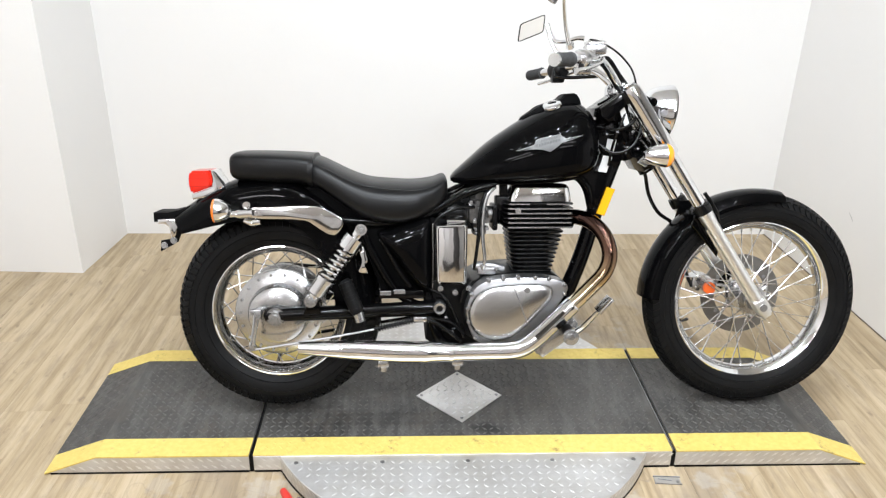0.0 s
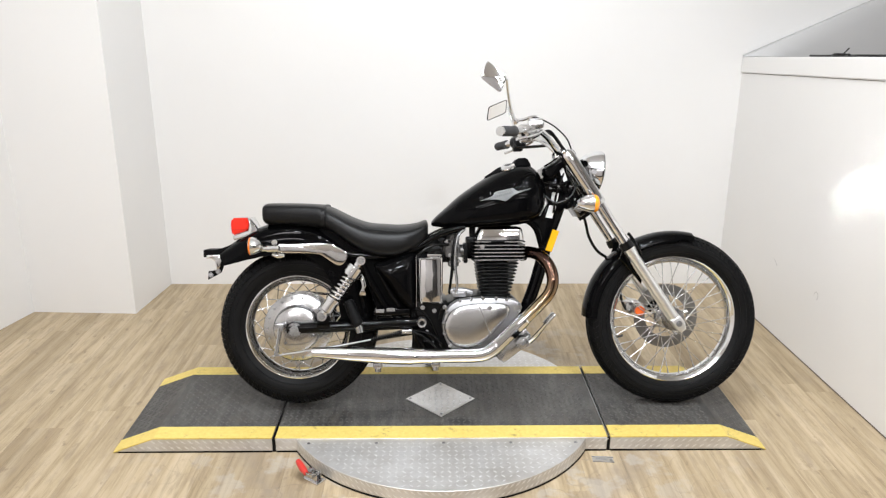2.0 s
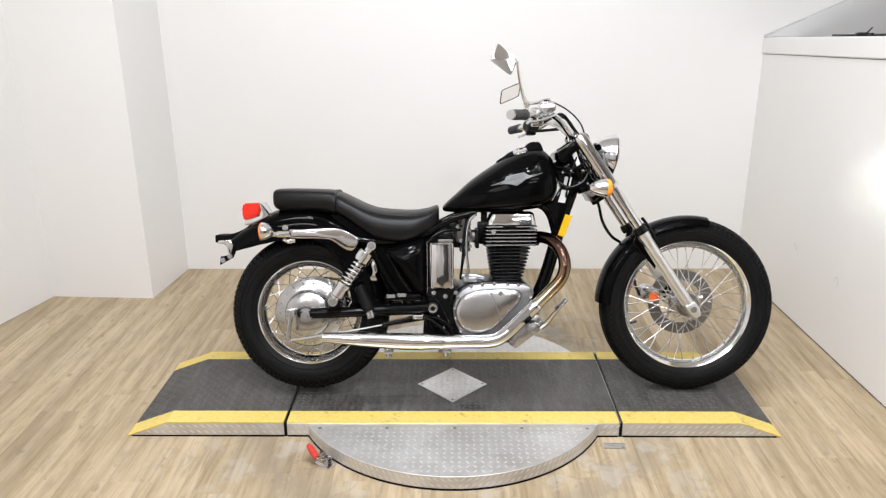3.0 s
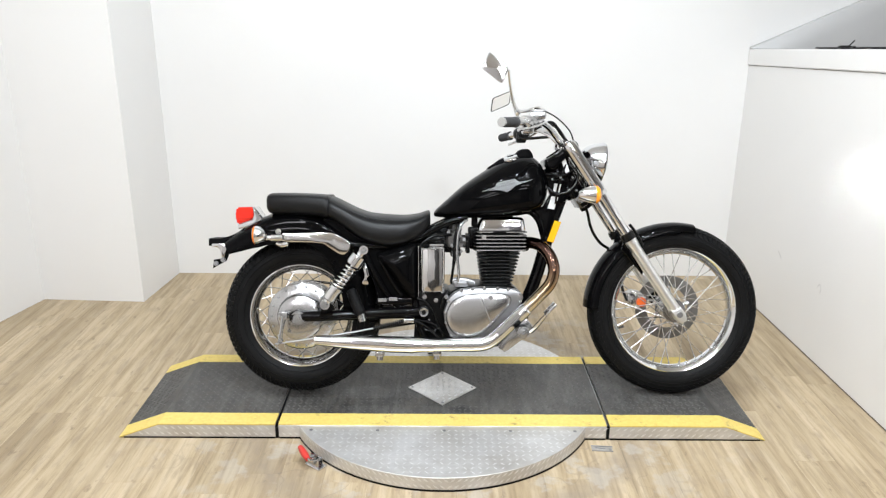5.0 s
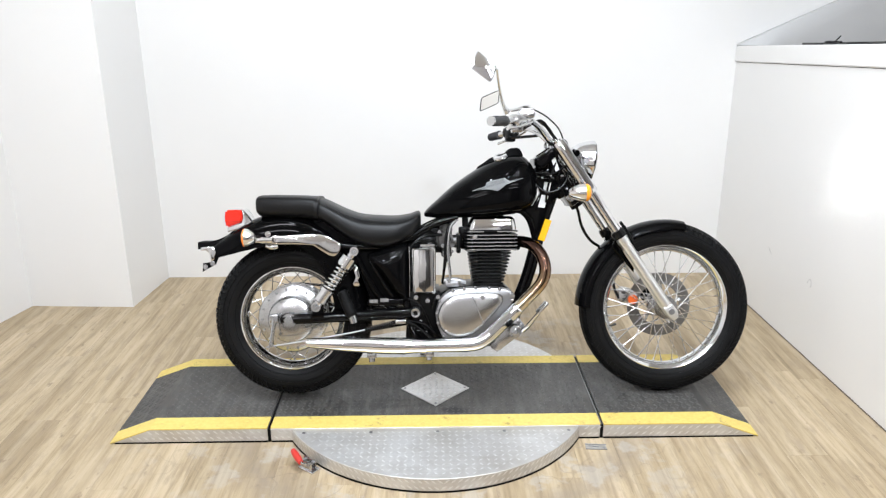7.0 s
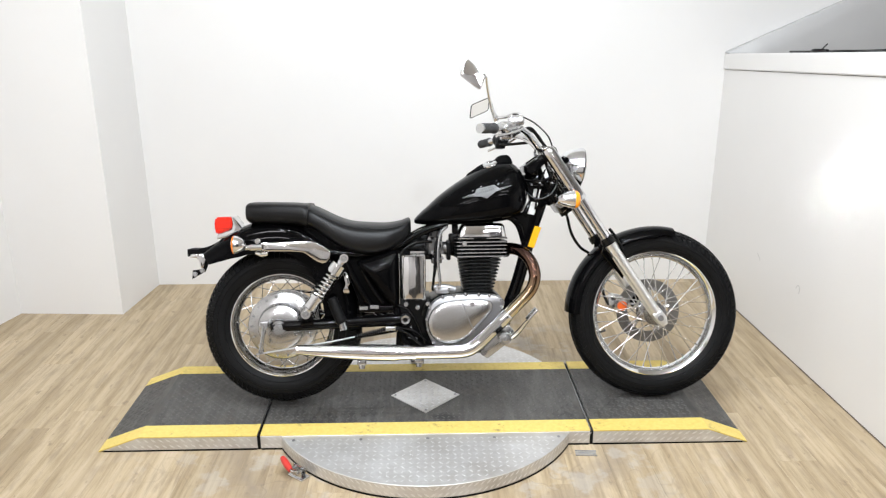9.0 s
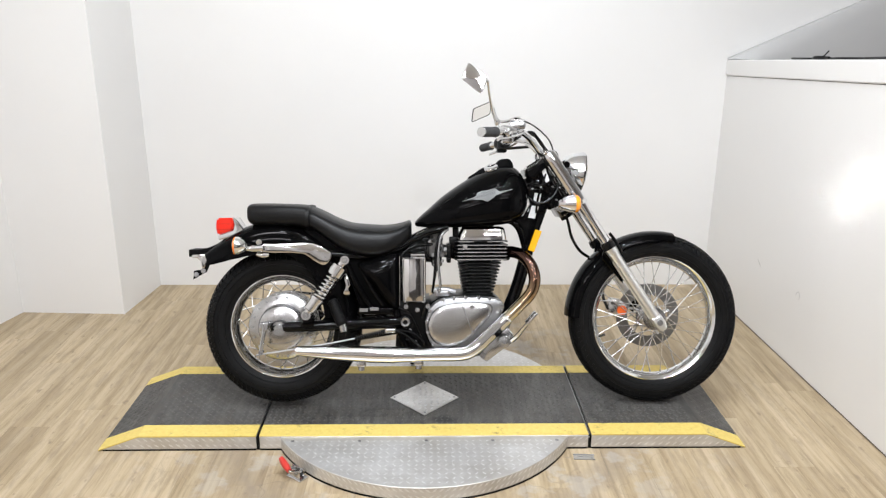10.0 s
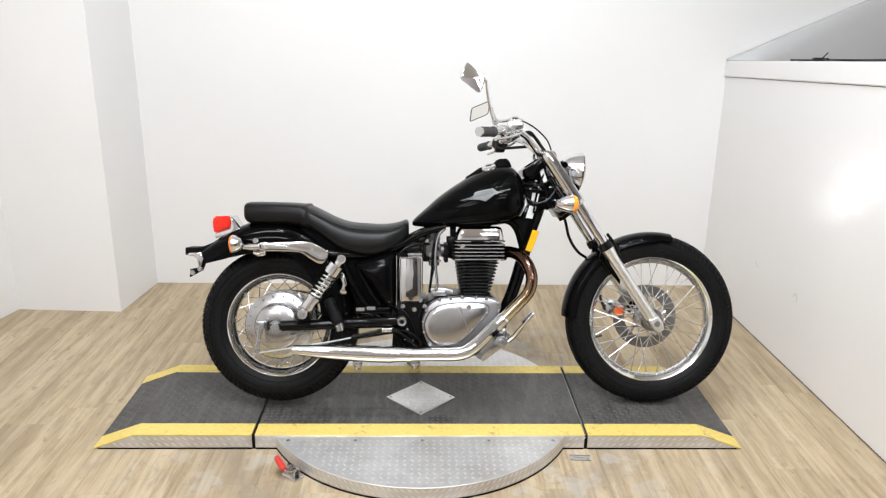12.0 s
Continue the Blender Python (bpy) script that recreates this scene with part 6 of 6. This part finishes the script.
prism(bm, ((-0.1, 0.26), (-0.11, 0.42), (0.02, 0.43), (0.02, 0.24), (-0.05, 0.23)), -0.1, 0.1, 0.01)
part("gearbox", bm, fin_black, engine, "black gearbox casing")
for pts, r in ((((-0.17, -0.125, 0.31), (-0.1, -0.13, 0.315), (-0.04, -0.13, 0.30), (0.0, -0.128, 0.265)), 0.006), (((-0.1, -0.12, 0.40), (-0.06, -0.128, 0.38), (-0.02, -0.12, 0.3), (0.0, -0.11, 0.25)), 0.005), (((0.02, -0.12, 0.425), (0.0, -0.126, 0.40), (-0.01, -0.12, 0.36)), 0.005)):
    bm = bmesh.new()
    tube(bm, pts, r, 10, 6)
    part("engine_hose", bm, hose, engine, "black rubber hose")

for x, z, r in ((-0.055, 0.312, 0.0055), (-0.035, 0.268, 0.006)):
    bm = bmesh.new()
    rod(bm, (x, -0.09, z), (x, -0.118, z), r, 12)
    tube(bm, ((x, -0.117, z), (x, -0.123, z), (x, -0.124, z)), (r * 0.65, r * 0.65, r * 0.5), 6, 1)
    part("frame_bolt", bm, zinc, frame_part)
bm = bmesh.new()
tube(bm, ((-0.14, -0.13, 0.317), (-0.113, -0.14, 0.314), (-0.075, -0.142, 0.298), (-0.04, -0.14, 0.27), (-0.01, -0.135, 0.243)), 0.0055, 10, 6)
part("brake_cable", bm, hose, frame_part, "glossy black brake cable")
bm = bmesh.new()
prism(bm, ((-0.09, 0.30), (-0.06, 0.318), (-0.02, 0.29), (-0.03, 0.262), (-0.075, 0.27)), -0.112, -0.104, 0.002, 1)
part("bracket_plate", bm, frame_black, frame_part, "gloss black bracket plate")

# ---- foot controls and stand ----
for s in (-1, 1):
    bm = bmesh.new()
    prism(bm, ((0.211, 0.212), (0.22, 0.23), (0.247, 0.262), (0.272, 0.305), (0.291, 0.321), (0.32, 0.321), (0.341, 0.296), (0.338, 0.266), (0.3, 0.238), (0.25, 0.2), (0.236, 0.191)), s * 0.13 - 0.012, s * 0.13 + 0.012, 0.006)
    control = part("footpeg_bracket", bm, zinc, bike, "alloy forward foot control bracket")
    bm = bmesh.new()
    rod(bm, (0.30, s * 0.14, 0.285), (0.298, s * 0.26, 0.288), 0.0165, 18)
    part("footpeg", bm, rubber, control, "black rubber footpeg")
    bm = bmesh.new()
    tube(bm, ((0.292, s * 0.255, 0.290), (0.291, s * 0.262, 0.291), (0.29, s * 0.268, 0.291), (0.29, s * 0.271, 0.291), (0.29, s * 0.272, 0.291)), (0.02, 0.0225, 0.0225, 0.0205, 0.012), 24, 2)
    lathe(bm, [(0.0, s * 0.2735), (0.006, s * 0.2755), (0.013, s * 0.2735), (0.014, s * 0.271)], 24, at=(0.29, 0, 0.291))
    part("peg_end", bm, zinc, control, "chrome footpeg end")
    bm = bmesh.new()
    bolt(bm, (0.222, s * 0.143, 0.216), (0, s, 0), 0.009, 0.008)
    part("bracket_bolt", bm, zinc, control)
bm = bmesh.new()
tube(bm, ((0.335, -0.15, 0.275), (0.352, -0.165, 0.295), (0.375, -0.18, 0.328), (0.398, -0.19, 0.358)), (0.016, 0.014, 0.011, 0.009), 12, 4, flat=0.6)
pedal = part("brake_pedal", bm, chrome, bike, "chrome brake pedal")
bm = bmesh.new()
box(bm, -0.028, 0.028, -0.03, 0.03, -0.005, 0.005, 0.003, 2)
for v in bm.verts:
    v.co = Matrix.Rotation(radians(-48), 3, "Y") @ v.co + Vector((0.398, -0.205, 0.37))
part("pedal_pad", bm, satin_alloy, pedal)
bm = bmesh.new()
tube(bm, ((0.02, 0.13, 0.2), (0.0, 0.2, 0.16), (-0.02, 0.29, 0.105), (-0.03, 0.34, 0.088)), (0.014, 0.012, 0.011, 0.011), 12, 4)
box(bm, -0.06, 0.0, 0.32, 0.365, 0.086, 0.092, 0.003, 2)
part("side_stand", bm, frame_black, bike, "black side stand")

# ---- handlebar, controls, mirrors ----
bm = bmesh.new()
half = ((0.475, 0.0, 0.975), (0.474, 0.03, 0.976), (0.462, 0.05, 0.985), (0.43, 0.075, 1.022), (0.395, 0.115, 1.052), (0.35, 0.185, 1.066), (0.29, 0.275, 1.056), (0.225, 0.36, 1.048))
tube(bm, [(x, -y, z) for x, y, z in half[::-1]] + [(x + 0.012 + 0.11 * y, y, z) for x, y, z in half[1:]], 0.0125, 18, 5)
bars = part("handlebar", bm, chrome, bike, "chrome pullback handlebar")
for s in (-1, 1):
    bm = bmesh.new()
    rod(bm, (0.49, s * 0.045, 0.945), (0.462, s * 0.045, 0.99), 0.016, 16)
    rod(bm, (0.468, s * 0.03, 0.984), (0.468, s * 0.06, 0.984), 0.0225, 18)
    part("riser", bm, chrome, bars, "chrome handlebar riser")
    d = Vector((0.225, 0.36, 1.048)) - Vector((0.29, 0.275, 1.056))
    p0, p1 = Vector((0.25, 0.328, 1.0505)), Vector((0.195, 0.40, 1.044))
    if s > 0:
        p0, p1 = p0 + Vector((0.05, 0, 0)), p1 + Vector((0.068, -0.01, 0))
    p0.y, p1.y = s * p0.y, s * p1.y
    bm = bmesh.new()
    tube(bm, (p0, p0.lerp(p1, 0.04), p0.lerp(p1, 0.08), p0.lerp(p1, 0.95), p1), (0.019, 0.0195, 0.0165, 0.0168, 0.014), 20, 2)
    for k in range(10):
        q = p0.lerp(p1, 0.12 + 0.08 * k)
        rod(bm, q, q.lerp(p1, 0.03), 0.0178, 20)
    part("grip", bm, grip_rubber, bars, "black rubber hand grip")
    if s < 0:
        bm = bmesh.new()
        rod(bm, p1.lerp(p0, 0.03), p1 + (p1 - p0).normalized() * 0.006, 0.0165, 20)
        part("grip_end", bm, satin_alloy, bars)
    c = Vector((0.30 if s < 0 else 0.338, s * 0.258, 1.055))
    bm = bmesh.new()
    dd = (p1 - p0).normalized()
    tube(bm, (c - dd * 0.032, c - dd * 0.026, c + dd * 0.02, c + dd * 0.028), (0.022, 0.0275, 0.0275, 0.022), 18, 2)
    box(bm, c.x - 0.022, c.x + 0.02, c.y - 0.026, c.y + 0.02, c.z - 0.04, c.z + 0.008, 0.007, 2)
    switch = part("switch_housing", bm, satin_alloy if s < 0 else fin_black, bars, "alloy switch housing" if s < 0 else "black switch housing")
    bm = bmesh.new()
    box(bm, c.x - 0.018, c.x - 0.004, c.y - 0.03, c.y - 0.022, c.z - 0.026, c.z - 0.012, 0.002, 1)
    box(bm, c.x + 0.002, c.x + 0.012, c.y - 0.031, c.y - 0.022, c.z - 0.028, c.z - 0.008, 0.002, 1)
    tagged(part("switch_button", bm, hose, switch, "black switch buttons"), kind="stuff")
    bm = bmesh.new()
    sh = 0.0 if s < 0 else 0.04
    r0 = Vector((0.345 + sh, s * 0.205, 1.078))
    if s < 0:
        box(bm, r0.x - 0.03, r0.x + 0.026, r0.y - 0.024, r0.y + 0.024, r0.z - 0.006, r0.z + 0.02, 0.006, 2)
        box(bm, r0.x - 0.028, r0.x + 0.024, r0.y - 0.023, r0.y + 0.023, r0.z + 0.021, r0.z + 0.029, 0.003, 1)
        bolt(bm, (r0.x - 0.018, r0.y, r0.z + 0.029), (0, 0, 1), 0.004, 0.003), bolt(bm, (r0.x + 0.014, r0.y, r0.z + 0.029), (0, 0, 1), 0.004, 0.003)
        res = part("brake_reservoir", bm, satin_alloy, bars, "chrome brake fluid reservoir")
    else:
        box(bm, r0.x - 0.02, r0.x + 0.02, r0.y - 0.016, r0.y + 0.016, r0.z - 0.02, r0.z + 0.012, 0.005, 2)
        res = part("lever_clamp", bm, fin_black, bars, "black lever clamp")
    bm = bmesh.new()
    tube(bm, ((r0.x + 0.02, r0.y, r0.z - 0.016), (0.345 + sh, s * 0.26, 1.048), (0.30 + sh, s * 0.34, 1.03), (0.25 + sh * 1.3, s * 0.405, 1.018)), (0.008, 0.0075, 0.006, 0.0075), 12, 5, flat=0.7)
    part("brake_lever" if s < 0 else "clutch_lever", bm, satin_alloy, bars)

# mirrors: the right one shows its ridged chrome back, the left one its glass


def mirror(name, corners, y, deep, base, joint, glass_side, slope):
    """A four-cornered mirror (x, z corners in order), its ridged shell drawn out by deep along y, turned so that y grows by slope along x."""

    def turned(bm):
        for v in bm.verts:
            v.co.y += slope * (v.co.x - c.x)

    bm = bmesh.new()
    tube(bm, (base, Vector(base).lerp(Vector(joint), 0.35) + Vector((-0.006, 0, 0.0)), Vector(base).lerp(Vector(joint), 0.75) + Vector((-0.004, 0, 0)), joint), (0.0068, 0.0055, 0.0048, 0.0045), 12, 6)
    rod(bm, base, Vector(base) + (Vector(joint) - Vector(base)).normalized() * 0.014, 0.0105, 6)
    stem = part("mirror_stem", bm, chrome, bike, "chrome mirror stem")
    c = Vector((sum(p[0] for p in corners) / 4, 0, sum(p[1] for p in corners) / 4))
    ps = [Vector((x, 0, z)) for x, z in corners]
    rim = []
    for i, p in enumerate(ps):
        a, b = ps[i - 1], ps[(i + 1) % 4]
        rim += [p.lerp(a, 0.12), p * 0.94 + a * 0.03 + b * 0.03, p.lerp(b, 0.12)]
    ring = lambda k, d: [c + (p - c) * k + Vector((0, y + d, 0)) for p in rim]
    bm = bmesh.new()
    g = -glass_side
    loft(bm, [ring(0.94, -g * 0.002), ring(1.0, -g * 0.002), ring(1.01, g * 0.004), ring(0.97, g * 0.008)], caps=False)
    last = ring(0.97, g * 0.008)
    vs = [bm.verts.new(p) for p in last]
    ra = bm.verts.new(ps[1].lerp(c, 0.25) + Vector((0, y + g * deep, 0)))
    rb = bm.verts.new(ps[3].lerp(c, 0.2) + Vector((0, y + g * deep * 0.9, 0)))
    n = len(vs)
    for k in range(n):
        v0, v1 = vs[k], vs[(k + 1) % n]
        near = lambda v: ra if (v.co - ra.co).length < (v.co - rb.co).length else rb
        r0, r1 = near(v0), near(v1)
        bm.faces.new((v0, v1, r1) if r0 is r1 else (v0, v1, r1, r0))
    bmesh.ops.remove_doubles(bm, verts=bm.verts, dist=1e-5)
    turned(bm)
    part("mirror_shell", bm, chrome, stem, "chrome mirror shell", angle=30)
    bm = bmesh.new()
    prism(bm, [(p.x, p.z) for p in ring(0.945, 0)], *sorted((y - g * 0.0022, y - g * 0.0005)))
    turned(bm)
    part("mirror_glass", bm, mirror_glass, stem, "mirror glass", smooth=False)
    bm = bmesh.new()
    lp = ring(0.965, -g * 0.0025)
    tube(bm, lp + lp[:1], 0.0017, 6, 1, caps=False)
    turned(bm)
    part("mirror_rim", bm, hose, stem, "black mirror edge")
    return stem


mirror("right_mirror", ((0.150, 1.285), (0.125, 1.229), (0.195, 1.176), (0.217, 1.228)), -0.38, 0.011, (0.262, -0.262, 1.085), (0.218, -0.372, 1.222), 1, 0.0)
mirror("left_mirror", ((0.219, 1.211), (0.212, 1.151), (0.289, 1.18), (0.294, 1.237)), 0.30, 0.02, (0.335, 0.235, 1.10), (0.297, 0.268, 1.205), -1, -0.8)
bm = bmesh.new()
tube(bm, ((0.303, 0.268, 1.207), (0.308, 0.264, 1.181), (0.324, 0.250, 1.151), (0.354, 0.220, 1.146), (0.386, 0.200, 1.155), (0.408, 0.190, 1.154)), (0.005, 0.006, 0.0065, 0.0065, 0.007, 0.009), 12, 5)
part("mirror_arm", bm, chrome, bike, "curved chrome mirror arm")
for pts, r in ((((0.335, -0.18, 1.112), (0.371, -0.165, 1.107), (0.417, -0.14, 1.089), (0.458, -0.115, 1.061), (0.484, -0.095, 1.035), (0.5, -0.08, 1.0), (0.508, -0.07, 0.96)), 0.0028),
               (((0.335, -0.18, 1.112), (0.352, -0.173, 1.111), (0.371, -0.165, 1.107)), 0.005),
               (((0.35, -0.12, 1.046), (0.39, -0.07, 1.066), (0.425, -0.04, 1.074), (0.462, -0.03, 1.03), (0.495, -0.03, 0.985), (0.51, -0.03, 0.94)), 0.0065),
               (((0.36, 0.12, 1.05), (0.41, 0.02, 1.075), (0.445, -0.01, 1.06), (0.48, -0.012, 1.01), (0.51, -0.01, 0.95)), 0.006),
               (((0.325, 0.24, 1.035), (0.36, 0.2, 1.03), (0.41, 0.14, 1.03), (0.45, 0.08, 1.03)), 0.0062),
               (((0.55, 0.05, 0.80), (0.585, 0.06, 0.73), (0.605, 0.07, 0.66), (0.645, 0.085, 0.60), (0.70, 0.09, 0.56), (0.736, 0.07, 0.485), (0.733, 0.05, 0.415), (0.752, 0.04, 0.365)), 0.006)):
    bm = bmesh.new()
    tube(bm, pts, r, 10, 7)
    part("brake_hose" if r == 0.006 and pts[0][2] < 0.9 else "control_cable", bm, hose, bike, "black cable at the handlebar" if pts[0][2] > 0.9 else "black brake hose")
bm = bmesh.new()
lathe(bm, [(0.0, 0.012), (0.026, 0.012), (0.032, 0.006), (0.034, -0.004), (0.03, -0.03), (0.0, -0.04)], 32, axis="z")
gauge = part("speedometer", bm, matt_black, bike, "small black instrument behind the handlebar")
gauge.matrix_basis = pose(0.50, 0.0, 0.985, 0, -25, 0)
